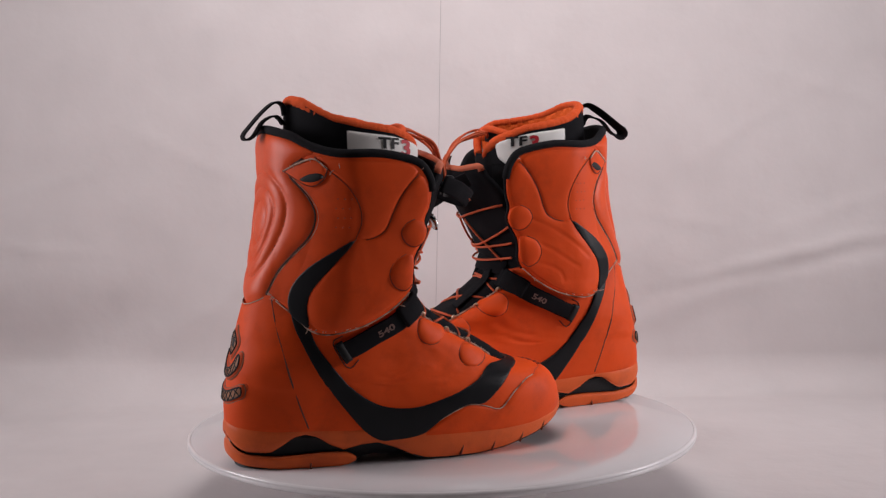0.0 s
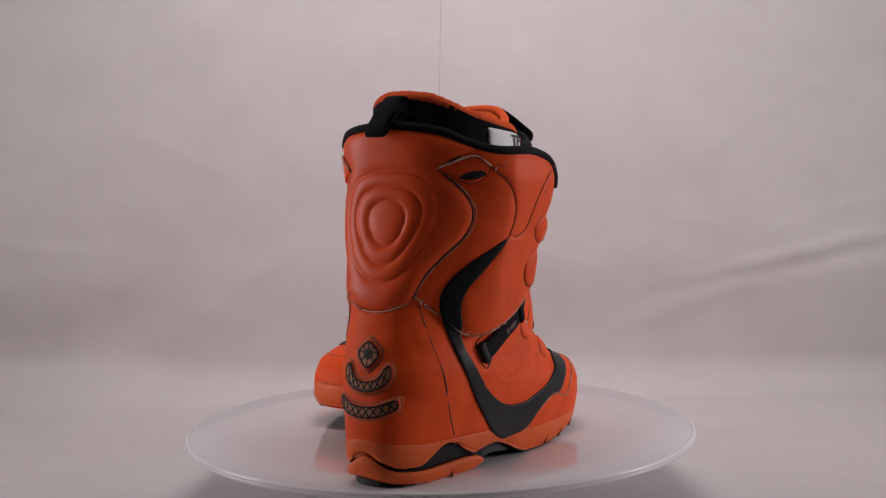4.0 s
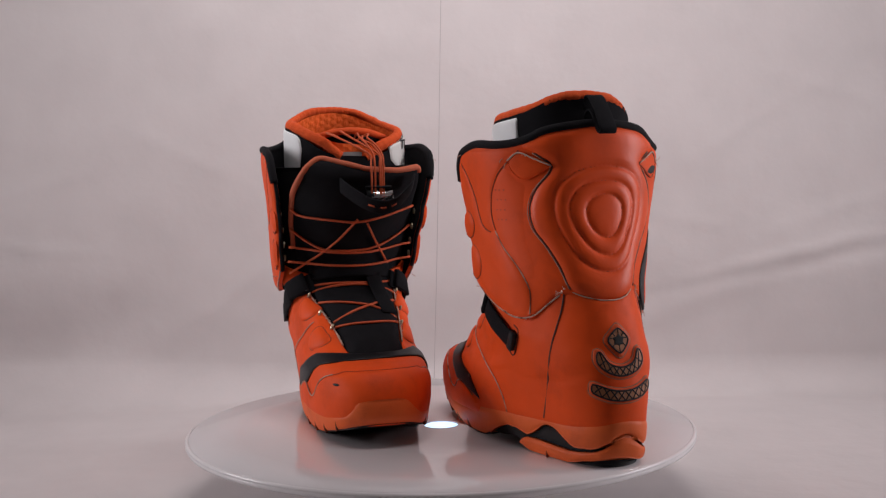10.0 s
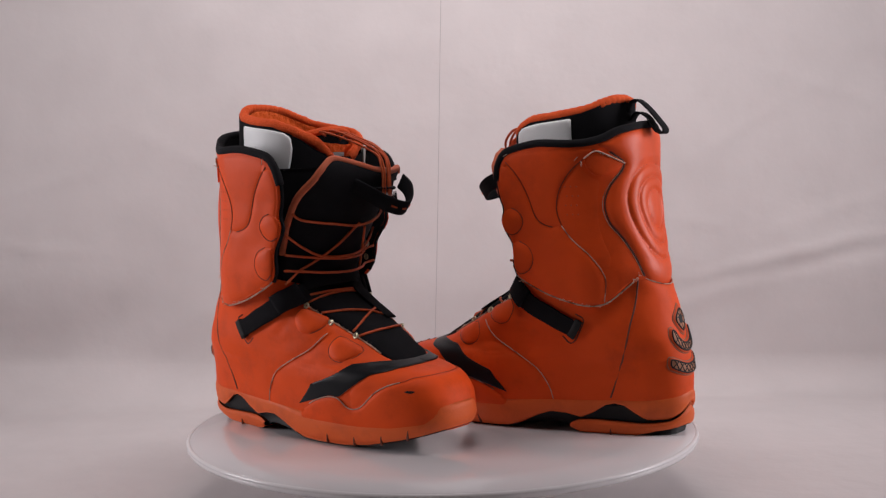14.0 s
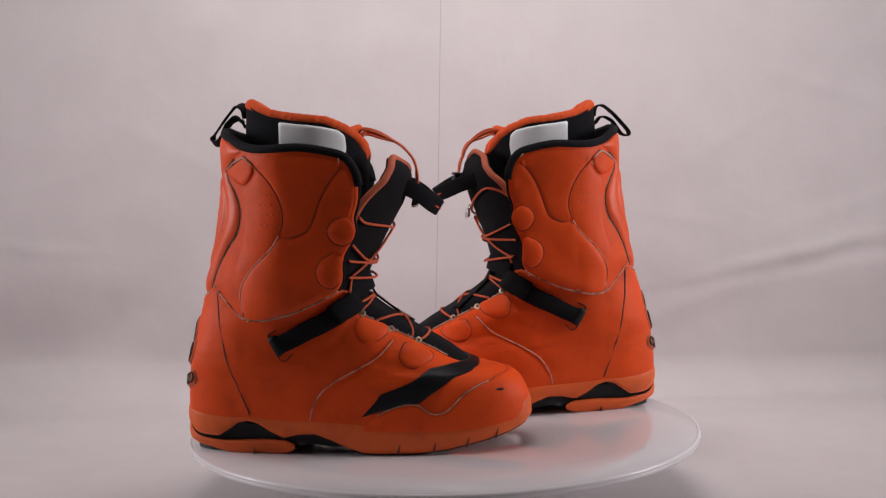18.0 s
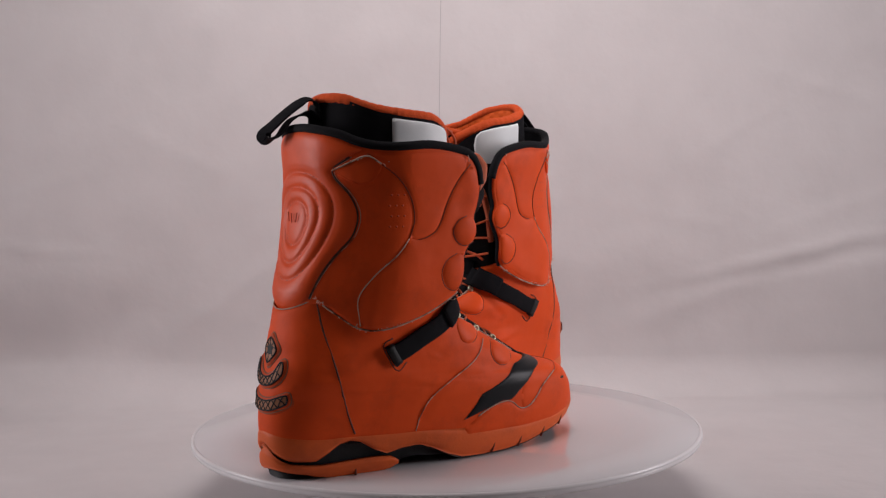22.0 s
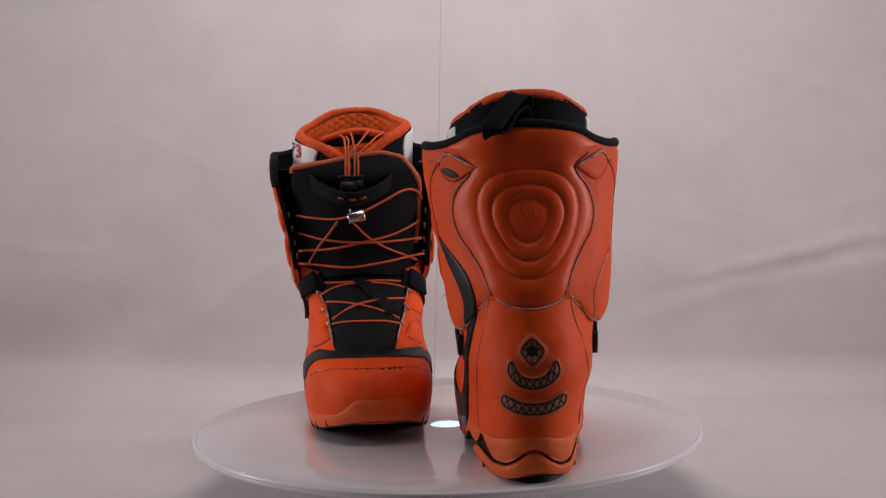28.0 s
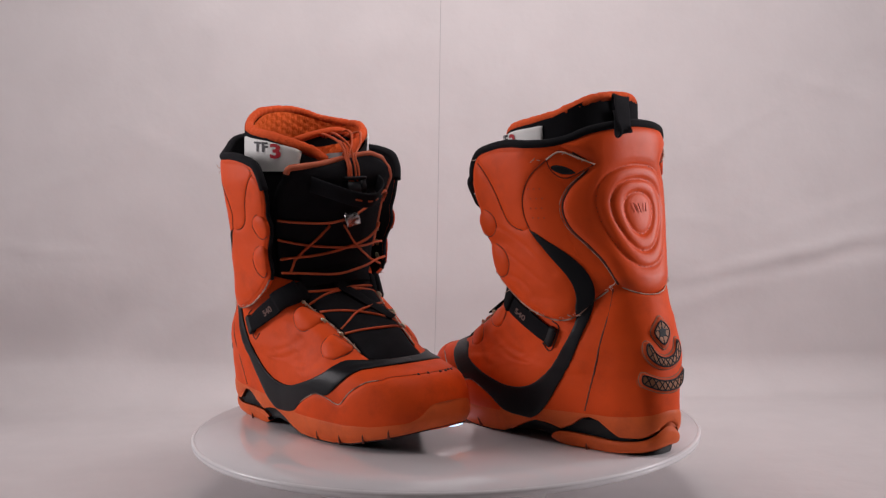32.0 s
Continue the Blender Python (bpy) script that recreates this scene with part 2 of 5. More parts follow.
def tube(pts, radius, sides=8, closed=False, flat=1.0, up=(0, 0, 1)):
    """Verts and faces of a round or flattened cord along a line."""
    p = np.array(pts, float)
    n = len(p)
    r = np.broadcast_to(np.asarray(radius, float), n)
    tan = np.roll(p, -1, 0) - np.roll(p, 1, 0)
    if not closed:
        tan[0], tan[-1] = p[1] - p[0], p[-1] - p[-2]
    tan /= np.linalg.norm(tan, axis=1, keepdims=True) + 1e-12
    ref = np.array(up, float)
    side = np.cross(tan[0], ref)
    if np.linalg.norm(side) < 1e-3:
        side = np.cross(tan[0], (1, 0, 0))
    verts, faces = [], []
    for i in range(n):
        side = side - tan[i] * np.dot(side, tan[i])
        side /= np.linalg.norm(side) + 1e-12
        over = np.cross(side, tan[i])
        for k in range(sides):
            a = 2 * math.pi * k / sides
            verts.append(p[i] + r[i] * (side * math.cos(a) + over * flat * math.sin(a)))
    for i in range(n if closed else n - 1):
        j = (i + 1) % n
        for k in range(sides):
            m = (k + 1) % sides
            faces.append((i * sides + k, i * sides + m, j * sides + m, j * sides + k))
    if not closed:
        faces.append(tuple(range(sides))[::-1])
        faces.append(tuple((n - 1) * sides + k for k in range(sides)))
    return verts, faces


def band(pts, normals, width, thick):
    """Verts and faces of a flat webbing: pts its middle line, normals across its thickness."""
    p, nn = np.array(pts, float), np.array(normals, float)
    tan = np.gradient(p, axis=0)
    across = np.cross(tan, nn)
    across /= np.linalg.norm(across, axis=1, keepdims=True) + 1e-12
    nn = nn / (np.linalg.norm(nn, axis=1, keepdims=True) + 1e-12)
    w = np.broadcast_to(np.asarray(width, float), len(p))[:, None]
    ring = [across * w / 2 * a + nn * thick / 2 * b for a, b in ((-1, -.6), (-.85, -1), (.85, -1), (1, -.6), (1, .6), (.85, 1), (-.85, 1), (-1, .6))]
    verts = [p[i] + ring[k][i] for i in range(len(p)) for k in range(8)]
    faces = [(i * 8 + k, i * 8 + (k + 1) % 8, i * 8 + 8 + (k + 1) % 8, i * 8 + 8 + k) for i in range(len(p) - 1) for k in range(8)]
    faces += [tuple(range(8))[::-1], tuple((len(p) - 1) * 8 + k for k in range(8))]
    return verts, faces


def inside(poly, q):
    x, y = q[:, 0], q[:, 1]
    res = np.zeros(len(q), bool)
    for (x0, y0), (x1, y1) in zip(poly, np.roll(poly, -1, 0)):
        cut = (y0 > y) != (y1 > y)
        res ^= cut & (x < (x1 - x0) * (y - y0) / (y1 - y0 + 1e-15) + x0)
    return res


def gap(poly, q, closed=True):
    """The distance of each q from the outline."""
    best = np.full(len(q), 9.0)
    nxt = np.roll(poly, -1, 0) if closed else poly[1:]
    for a, b in zip(poly, nxt):
        d = b - a
        s = np.clip(((q - a) @ d) / (d @ d + 1e-15), 0, 1)
        best = np.minimum(best, np.linalg.norm(q - a - s[:, None] * d, axis=1))
    return best


def patch(form, outline, height, edge, base=0.0, step=0.004, smooth=6, relief=None, sink=0.0025):
    """A piece of leather or rubber laid on a form: its outline in (u, v), its height and the width of its rounded edge."""
    scale = np.array([form.lu, form.lv])
    o = np.array(outline, float) * scale
    if smooth:
        o = curve_through(o, smooth, True)
    o = spaced(o, step, True)
    lo, hi = o.min(0), o.max(0)
    gx, gy = np.meshgrid(np.arange(lo[0], hi[0], step), np.arange(lo[1], hi[1], step * 0.866))
    gx[1::2] += step / 2
    q = np.stack([gx.ravel(), gy.ravel()], 1)
    q = q[inside(o, q)]
    # two rows set in from the outline keep its edge clean
    tan = np.roll(o, -1, 0) - np.roll(o, 1, 0)
    tan /= np.linalg.norm(tan, axis=1, keepdims=True) + 1e-12
    nrm2 = np.stack([-tan[:, 1], tan[:, 0]], 1)
    if np.sum(o[:, 0] * np.roll(o[:, 1], -1) - np.roll(o[:, 0], -1) * o[:, 1]) < 0:
        nrm2 = -nrm2
    rows, far = [], 0.0
    for d1 in (min(0.28 * step, 0.3 * edge), min(0.8 * step, 0.8 * edge)):
        r1 = o + nrm2 * d1
        r1 = r1[inside(o, r1)]
        if len(r1):
            r1 = r1[gap(o, r1) > 0.97 * d1]
        rows.append(r1)
        far = d1
    if len(q):
        q = q[gap(o, q) > far + 0.45 * step]
    allp = np.vstack([o] + rows + [q])
    n = len(o)
    vs, _, fs, *_ = delaunay_2d_cdt([Vector(p) for p in allp], [(i, (i + 1) % n) for i in range(n)], [], 1, 1e-7)
    vs = np.array([tuple(p) for p in vs])
    d = gap(o, vs)
    d[:n] = 0
    k = np.clip(d / edge, 0, 1)
    lift = base + height * np.sqrt(1 - (1 - k) ** 2)
    if relief is not None:
        lift = lift + relief(vs / scale, d)
    top = form.at(vs[:, 0] / scale[0], vs[:, 1] / scale[1], lift)
    low = form.at(vs[:n, 0] / scale[0], vs[:n, 1] / scale[1], base - sink)
    verts = np.vstack([top, low])
    faces = [tuple(f)[::-1] for f in fs]
    m = len(vs)
    faces += [(i, (i + 1) % n, m + (i + 1) % n, m + i) for i in range(n)]
    return verts, faces


def strip(form, line, radius, lift=0.0, step=0.004, smooth=6, sides=6, flat=1.0, closed=False):
    """A seam, piping or cord along a line on a form."""
    scale = np.array([form.lu, form.lv])
    o = np.array(line, float) * scale
    if smooth:
        o = curve_through(o, smooth, closed)
    o = spaced(o, step, closed) / scale
    return tube(form.at(o[:, 0], o[:, 1], lift), radius, sides, closed, flat)


def dashes(form, line, radius, lift, long, skip, smooth=6):
    """A row of stitches along a line on a form, joined."""
    scale = np.array([form.lu, form.lv])
    o = np.array(line, float) * scale
    if smooth:
        o = curve_through(o, smooth)
    o = spaced(o, (long + skip) / 6) / scale
    verts, faces = [], []
    m = max(2, round(6 * long / (long + skip)))
    for k in range(0, len(o) - m, 6):
        q = o[k:k + m + 1]
        v, f = tube(form.at(q[:, 0], q[:, 1], lift), radius, 5)
        faces += [tuple(i + len(verts) for i in a) for a in f]
        verts += list(v)
    return verts, faces


SKIN = Form(**SHELL)
CUFF = Form(**CUFF_FORM)
CORE = Form(**SHELL, grow=-0.004)


def S(side, *pts):
    return [SKIN.side(x, z, side) for x, z in pts]


def SD(side, *pts):
    """The same along a smooth line through the places."""
    return [SKIN.side(x, z, side) for x, z in curve_through(pts, 5)]


def RR(*pts):
    return [SKIN.rear(l, z) for l, z in pts]


def C(side, *pts):
    return [CUFF.side(x, z, side) for x, z in pts]


def CR(*pts):
    return [CUFF.rear(l, z) for l, z in pts]


def FF(*pts):
    return [SKIN.fore(l, z) for l, z in pts]


# ---- the tongue, a stiff sheet before the open cuff ----
TZ = [.120, .145, .160, .177, .204, .228, .252, .264, .272]
TX = [.165, .160, .162, .169, .183, .197, .206, .203, .196]


def tongue_x(l, z):
    w = np.interp(z, [.12, .16, .2, .27], [.050, .060, .066, .068])
    drop = np.interp(z, [.12, .18, .228, .272], [.022, .030, .034, .014])
    return np.interp(z, TZ, TX) - drop * np.clip(np.abs(l) / w, 0, 1.3) ** 2.2


def front_line(pts, lift=0.003, n=6):
    """A line over the tongue, from places (l, z)."""
    c = curve_through(pts, n)
    return np.array([(tongue_x(l, z) + lift, l, z) for l, z in c])


# ---- backdrop, floor, turntable ----
FLOOR_Z, WALL_Y = -0.075, 0.50


def backdrop():
    """A white sheet: floor, bend, softly folded wall; its foot leans back for shade."""
    prof, r, shade_lean = [], 0.055, 0.016
    for y in np.concatenate([np.linspace(-2.2, -0.4, 16)[:-1], np.linspace(-0.4, WALL_Y + shade_lean - r, 60)]):
        prof.append((y, FLOOR_Z))
    for a in np.linspace(0, math.pi / 2, 24)[1:]:
        prof.append((WALL_Y + shade_lean - r + r * math.sin(a), FLOOR_Z + r - r * math.cos(a)))
    for z in np.concatenate([np.linspace(FLOOR_Z + r, 0.62, 84)[1:], np.linspace(0.62, 1.7, 30)[1:]]):
        # Leaning the wall's foot back darkens the band above the floor.
        k = min(1, max(0, (0.12 - z) / 0.15))
        prof.append((WALL_Y + shade_lean * k * k * (3 - 2 * k), z))
    xs = np.concatenate([np.linspace(-1.5, -0.75, 20)[:-1], np.linspace(-0.75, 0.75, 210), np.linspace(0.75, 1.5, 20)[1:]])
    # slack creases: place, slope, height, width, length
    creases = ((0.54, 0.118, 0.20, 0.0035, 0.007, 0.16), (0.57, 0.102, 0.19, -0.0030, 0.010, 0.16), (0.62, 0.19, 0.32, 0.0016, 0.012, 0.12), (0.40, 0.055, 0.35, 0.0025, 0.02, 0.14),
               (-0.55, 0.02, 0.40, -0.007, 0.07, 0.30), (-0.60, 0.145, -0.12, 0.0022, 0.008, 0.08), (-0.40, 0.29, -0.5, 0.0012, 0.012, 0.10), (-0.58, 0.24, 0.25, 0.0012, 0.010, 0.09),
               (0.44, 0.30, 0.55, 0.0012, 0.012, 0.10), (0.56, 0.36, -0.3, 0.0012, 0.012, 0.10), (-0.30, 0.08, 0.7, 0.0016, 0.015, 0.10), (0.36, 0.17, -0.25, 0.0012, 0.010, 0.08))
    verts, faces = [], []
    n = len(prof)
    for x in xs:
        for k, (y, z) in enumerate(prof):
            x0, z0, x, z = x, z, x * 1.05, 0.275 + (z - 0.275) * 1.05
            f = noise.noise((x * 1.3, z * 1.1 + y * 0.7, 3.1)) * 0.020 + noise.noise((x * 3.1, z * 3.4 + y, 7.7)) * 0.013 + noise.noise((x * 8.0, z * 9.0 + y * 2, 2.2)) * 0.0030 \
                + noise.noise((x * 19 + z * 4, z * 19 - x * 4 + y * 5, 5.5)) * 0.0010 + noise.noise((x * 37, z * 40 + y * 9, 9.1)) * 0.0003
            for cx, cz, sl, am, wd, ln in creases:
                d = (z - cz) - sl * (x - cx) - 0.006 * noise.noise((x * 14, cx * 9, 1.7))
                if abs(d) < wd * 3:
                    f += am * math.exp(-(d / wd) ** 2) * math.exp(-((x - cx) / ln) ** 2)
            x, z = x0, z0
            if z <= FLOOR_Z:
                verts.append((x, y, z + f * 0.15 * min(1, max(0, (y - 0.1) * 3))))
            else:
                verts.append((x, y - (f + 0.022 * noise.noise((x * 2.3, 4.4, 1.2)) * min(1, max(0, (0.2 - z) / 0.2))) * min(1, (z - FLOOR_Z) / 0.06), z))
    for i in range(len(xs) - 1):
        for k in range(n - 1):
            faces.append((i * n + k, (i + 1) * n + k, (i + 1) * n + k + 1, i * n + k + 1))
    ob = link("backdrop", verts, faces, CLOTH, None)
    mod = ob.modifiers.new("cloth", "SOLIDIFY")
    mod.thickness, mod.offset = 0.003, -1
    return tagged(ob, "creased white cloth backdrop sweeping down to the table", "backdrop", kind="structure")


backdrop()


def room():
    """Unseen walls added behind the camera and above, closing the place; their paint bounces fill."""
    pale = surface("bounce_wall_paint", (0.60, 0.57, 0.555), 0.9, vary=0.05, scale=3)
    for name, cx, cy, cz, sx, sy, sz in (("wall_south", 0, -2.3, 1.0, 3.4, 0.06, 2.6), ("wall_west", -1.6, -0.7, 1.0, 0.06, 3.1, 2.6),
                                         ("wall_east", 1.6, -0.7, 1.0, 0.06, 3.1, 2.6), ("wall_north", 0, 0.80, 1.0, 3.4, 0.06, 2.6),
                                         ("ceiling", 0, -0.75, 2.33, 3.4, 3.2, 0.06), ("floor", 0, -0.75, -0.33, 3.4, 3.2, 0.06)):
        bm = bmesh.new()
        bmesh.ops.create_cube(bm, size=1, matrix=Matrix.Translation((cx, cy, cz)) @ Matrix.Diagonal((sx, sy, sz, 1)))
        me = bpy.data.meshes.new(name)
        bm.to_mesh(me)
        me.materials.append(pale)
        tagged(new(name, me), "plain unseen bounce " + name.split("_")[0] + " round the photo corner", name.split("_")[0], kind="structure")
    bm = bmesh.new()
    bmesh.ops.create_cube(bm, size=1, matrix=Matrix.Translation((0, -0.75, -0.19)) @ Matrix.Diagonal((3.0, 2.9, 0.21, 1)))
    bmesh.ops.bevel(bm, geom=bm.edges[:], offset=0.01, segments=2, affect="EDGES")
    me = bpy.data.meshes.new("platform")
    bm.to_mesh(me)
    me.materials.append(pale)
    tagged(new("platform", me), "low plain platform under the backdrop cloth", "platform", kind="structure")


room()


def thread():
    """A thin thread that hangs before the backdrop."""
    pts = [(-0.0105 + 0.0385 * z + 0.0006 * math.sin(z * 9), WALL_Y - 0.05 - 0.075 * max(0, 0.08 - z), z) for z in np.linspace(-0.055, 1.65, 44)]
    v, f = tube(pts, 0.0004, 6)
    ob = link("thread", v, f, surface("grey_thread", (0.40, 0.38, 0.39), 0.7), None)
    tagged(ob, "thin grey thread hanging before the white backdrop", "thread")


thread()


def lathe(profile, n=96):
    """Verts and faces of a turned body from (radius, height), outer profile from top axis to bottom axis."""
    verts, faces = [], []
    m = len(profile)
    for k in range(n):
        a = 2 * math.pi * k / n
        verts += [(r * math.cos(a), r * math.sin(a), z) for r, z in profile]
    for k in range(n):
        j = (k + 1) % n
        for i in range(m - 1):
            faces.append((k * m + i, k * m + i + 1, j * m + i + 1, j * m + i))
    return verts, faces


def turntable():
    top = new("turntable")
    v, f = lathe([(0.0172, -0.0045), (0.0172, -0.0003), (0.0177, 0.0), (0.20, 0.0), (0.2505, 0.0), (0.2510, -0.0005), (0.2510, -0.0075), (0.2505, -0.008), (0.05, -0.008), (0.0172, -0.008), (0.0172, -0.0045)], 160)
    link("disc", v, f, DISC, top, label="glossy milky acrylic disc")
    v, f = lathe([(0.2511, -0.0004), (0.2525, -0.0002), (0.2537, -0.0010), (0.2542, -0.0022), (0.2542, -0.0030), (0.2536, -0.0036), (0.2542, -0.0042), (0.2542, -0.0058), (0.2535, -0.0073), (0.2520, -0.0080), (0.2511, -0.0078)], 160)
    link("disc_edge", v, f, DISC_EDGE, top, label="grey rounded edge of the disc")
    v, f = lathe([(0.0001, -0.0010), (0.0160, -0.0010), (0.0171, -0.0016), (0.0171, -0.004), (0.0001, -0.004)], 40)
    link("centre_light", v, f, glow, top, label="bluish glowing light in the disc's middle")
    v, f = lathe([(0.0001, -0.009), (0.042, -0.009), (0.045, -0.012), (0.045, -0.022), (0.0001, -0.022)], 48)
    link("hub", v, f, PLASTIC, top)
    tagged(top, "round milky turntable disc with a lit centre, turning", "turntable")
    base = new("motor_plinth")
    v, f = lathe([(0.0001, -0.0225), (0.085, -0.0225), (0.095, -0.027), (0.105, FLOOR_Z + 0.006), (0.102, FLOOR_Z + 0.002), (0.0001, FLOOR_Z + 0.002)], 64)
    link("housing", v, f, PLASTIC, base)
    tagged(base, "low white plastic motor plinth under the glossy disc", "plinth")
    return top


TURNTABLE = turntable()


# ---- the boots ----
def sole_level(x, tab):
    return np.interp(x, [k[0] for k in tab], [k[1] for k in tab])


SOLE_TOP = [(-.02, .040), (.03, .037), (.08, .036), (.134, .032), (.185, .026), (.235, .024), (.273, .0265), (.30, .0295), (.325, .0310)]
MID_LOW = [(-.02, .020), (.0, .016), (.020, .0160), (.030, .022), (.040, .0290), (.050, .0310), (.060, .0285), (.072, .021), (.085, .0155), (.100, .019), (.115, .020), (.130, .015), (.150, .0065),
           (.165, .002), (.185, .001), (.221, .001), (.250, .004), (.284, .012), (.302, .017), (.325, .025)]
HEEL_HIGH = [(-.02, .018), (.0, .0135), (.025, .012), (.045, .013), (.065, .014), (.080, .0138), (.088, .0130), (.094, .0108), (.098, .0080), (.12, .0050)]
RING = dict(z=[-.002, .012, .030, .060], back=[-.008, -.0115, -.0125, -.0115], front=[.300, .312, .3205, .3190],
            rear_w=[.044, .047, .049, .050], fore_w=[.057, .0615, .0645, .0645], shift=[-.006] * 4, n_back=[2.7] * 4, n_front=[2.7] * 4)
SOLE = Form(**RING, rows=30, cols=90)
SOLE_IN = Form(**RING, rows=30, cols=90, grow=-0.0035)


def sole_wall(form, low, high, x0=-1.0, x1=1.0, bulge=0.0012, rows=9, arch=0.0):
    """A sole layer round the foot: wall, top and underside, its levels given along the foot."""
    us = np.linspace(-1, 1, 241)[:-1]
    mid = form.at(us, np.full(len(us), 0.5))
    keep = (mid[:, 0] >= x0) & (mid[:, 0] <= x1)
    whole = keep.all()
    if not whole and keep[0]:
        roll = int(np.argmin(keep))
        us, mid, keep = np.roll(us, -roll), np.roll(mid, -roll, 0), np.roll(keep, -roll)
    us = us[keep]
    x, l = mid[keep, 0], mid[keep, 1]
    lo, hi = np.array([low(a, b) for a, b in zip(x, l)]), np.array([high(a, b) for a, b in zip(x, l)])
    n = len(us)
    verts, faces = [], []
    prof = np.linspace(0, 1, rows)
    for k in prof:
        z = lo + (hi - lo) * k
        lift = bulge * (1 - (2 * k - 1) ** 4) - 0.0012
        vv = np.array([form.level(a) for a in z])
        p = form.at(us, vv, np.full(n, lift))
        p[:, 2] = z
        verts += [tuple(q) for q in p]
    m = n if whole else n - 1
    for r in range(rows - 1):
        for i in range(m):
            j = (i + 1) % n
            faces.append((r * n + i, r * n + n + i, r * n + n + j, r * n + j))
    # close above and below by strips across the foot
    def lid(row, flip):
        b = row * n
        for i in range(n // 2):
            a, c, d, e = b + i, b + i + 1, b + n - 2 - i, b + n - 1 - i
            if len({a, c, d, e}) == 4 and c <= d:
                faces.append((a, c, d, e) if flip else (e, d, c, a))
            elif c == d or a == d:
                q = (a, c, e)
                if len(set(q)) == 3:
                    faces.append(q if flip else q[::-1])
    lid(0, False)
    lid(rows - 1, True)
    return verts, faces


def letters(text, size):
    """Flat letters of the built-in font as a fine mesh: 2D places and faces."""
    cu = bpy.data.curves.new("letters", "FONT")
    cu.body, cu.size = text, size
    cu.resolution_u, cu.offset = 3, size * 0.035
    ob = new("letters", cu)
    me = bpy.data.meshes.new_from_object(ob.evaluated_get(bpy.context.evaluated_depsgraph_get()))
    bm = bmesh.new()
    bm.from_mesh(me)
    bmesh.ops.triangulate(bm, faces=bm.faces[:])
    bmesh.ops.subdivide_edges(bm, edges=[e for e in bm.edges if e.calc_length() > size * 0.25], cuts=2)
    bmesh.ops.triangulate(bm, faces=bm.faces[:])
    bm.verts.ensure_lookup_table()
    v = np.array([tuple(q.co) for q in bm.verts])[:, :2]
    f = [tuple(q.index for q in p.verts) for p in bm.faces]
    bm.free()
    bpy.data.objects.remove(ob)
    bpy.data.meshes.remove(me)
    return v, f


LINER = dict(z=[.17, .22, .27, .30, .34], back=[.040, .044, .049, .052, .054], front=[.160, .163, .166, .168, .166],
             rear_w=[.052, .054, .056, .058, .059], fore_w=[.060, .062, .063, .063, .062], shift=[0.0] * 5, n_back=[2.3] * 5, n_front=[2.5] * 5)
LINER_OUT = Form(**LINER, rows=60, cols=80)
LINER_IN = Form(**LINER, rows=60, cols=80, grow=-0.0085)


def liner_top(x, l=0.0):
    """The liner's rim dips on the outer side."""
    dip = np.interp(x, [.05, .06, .08, .10, .13, .146, .156, .17], [0, .002, .005, .006, .0075, .007, .005, .002]) * np.clip(np.asarray(l) / .03, 0, 1)
    return -dip + np.interp(x, [.045, .060, .070, .081, .101, .131, .146, .156, .164, .170], [.328, .324, .318, .3135, .3095, .306, .300, .293, .282, .274])


# how each boot is pressed in or out of shape, by height: outer side, inner side, back, front of the cuff; then the forefoot's bend and the toe
PRESS_Z = [.055, .085, .11, .135, .16, .19, .22, .25, .295]
PRESS_X = [.13, .19, .25, .32]
PRESS = {
    -1: ([.0024, .0017, -.0009, -.0030, -.0078, -.0091, -.0064, -.0026, -.0024], [0, -.0009, .0007, .0023, .0050, .0029, .0021, .0013, .0020],
         [-.0017, -.0029, -.0044, -.0027, -.0008, -.0004, -.0005, -.0014, -.0036], [-.0011, -.0014, -.0021, -.0032, -.0039, -.0046, -.0062, -.0055, -.0031], [0, .0035, .0062, .0049], -.0085),
    1: ([-.0025, -.0050, -.0043, -.0027, -.0022, -.0053, -.0048, -.0032, -.0023], [-.0018, .0012, .0003, -.0015, -.0027, -.0031, -.0023, -.0021, -.0018],
        [-.0015, -.0015, -.0026, -.0005, .0018, .0005, -.0010, -.0020, -.0032], [0, 0, 0, 0, 0, 0, 0, 0, 0], [0, .0024, .0030, .0017], -.0065)}


def pressed(v, side, cuff):
    """The places v of a boot as its wear has left them."""
    lat, med, back, front = (np.interp(v[:, 2], PRESS_Z, k) for k in PRESS[side][:4])
    low = 1 - np.clip((v[:, 2] - .10) / .05, 0, 1)
    out = v.copy()
    out[:, 1] += lat * np.clip(v[:, 1] / .045, 0, 1) - med * np.clip(-v[:, 1] / .045, 0, 1) + np.interp(v[:, 0], PRESS_X, PRESS[side][4]) * low
    out[:, 0] += PRESS[side][5] * np.clip((v[:, 0] - .19) / .13, 0, 1) * low - back * np.clip((.075 - v[:, 0]) / .05, 0, 1)
    if cuff:
        out[:, 0] += front * np.clip((v[:, 0] - .10) / .05, 0, 1) * np.clip((v[:, 2] - .14) / .03, 0, 1)
    return out


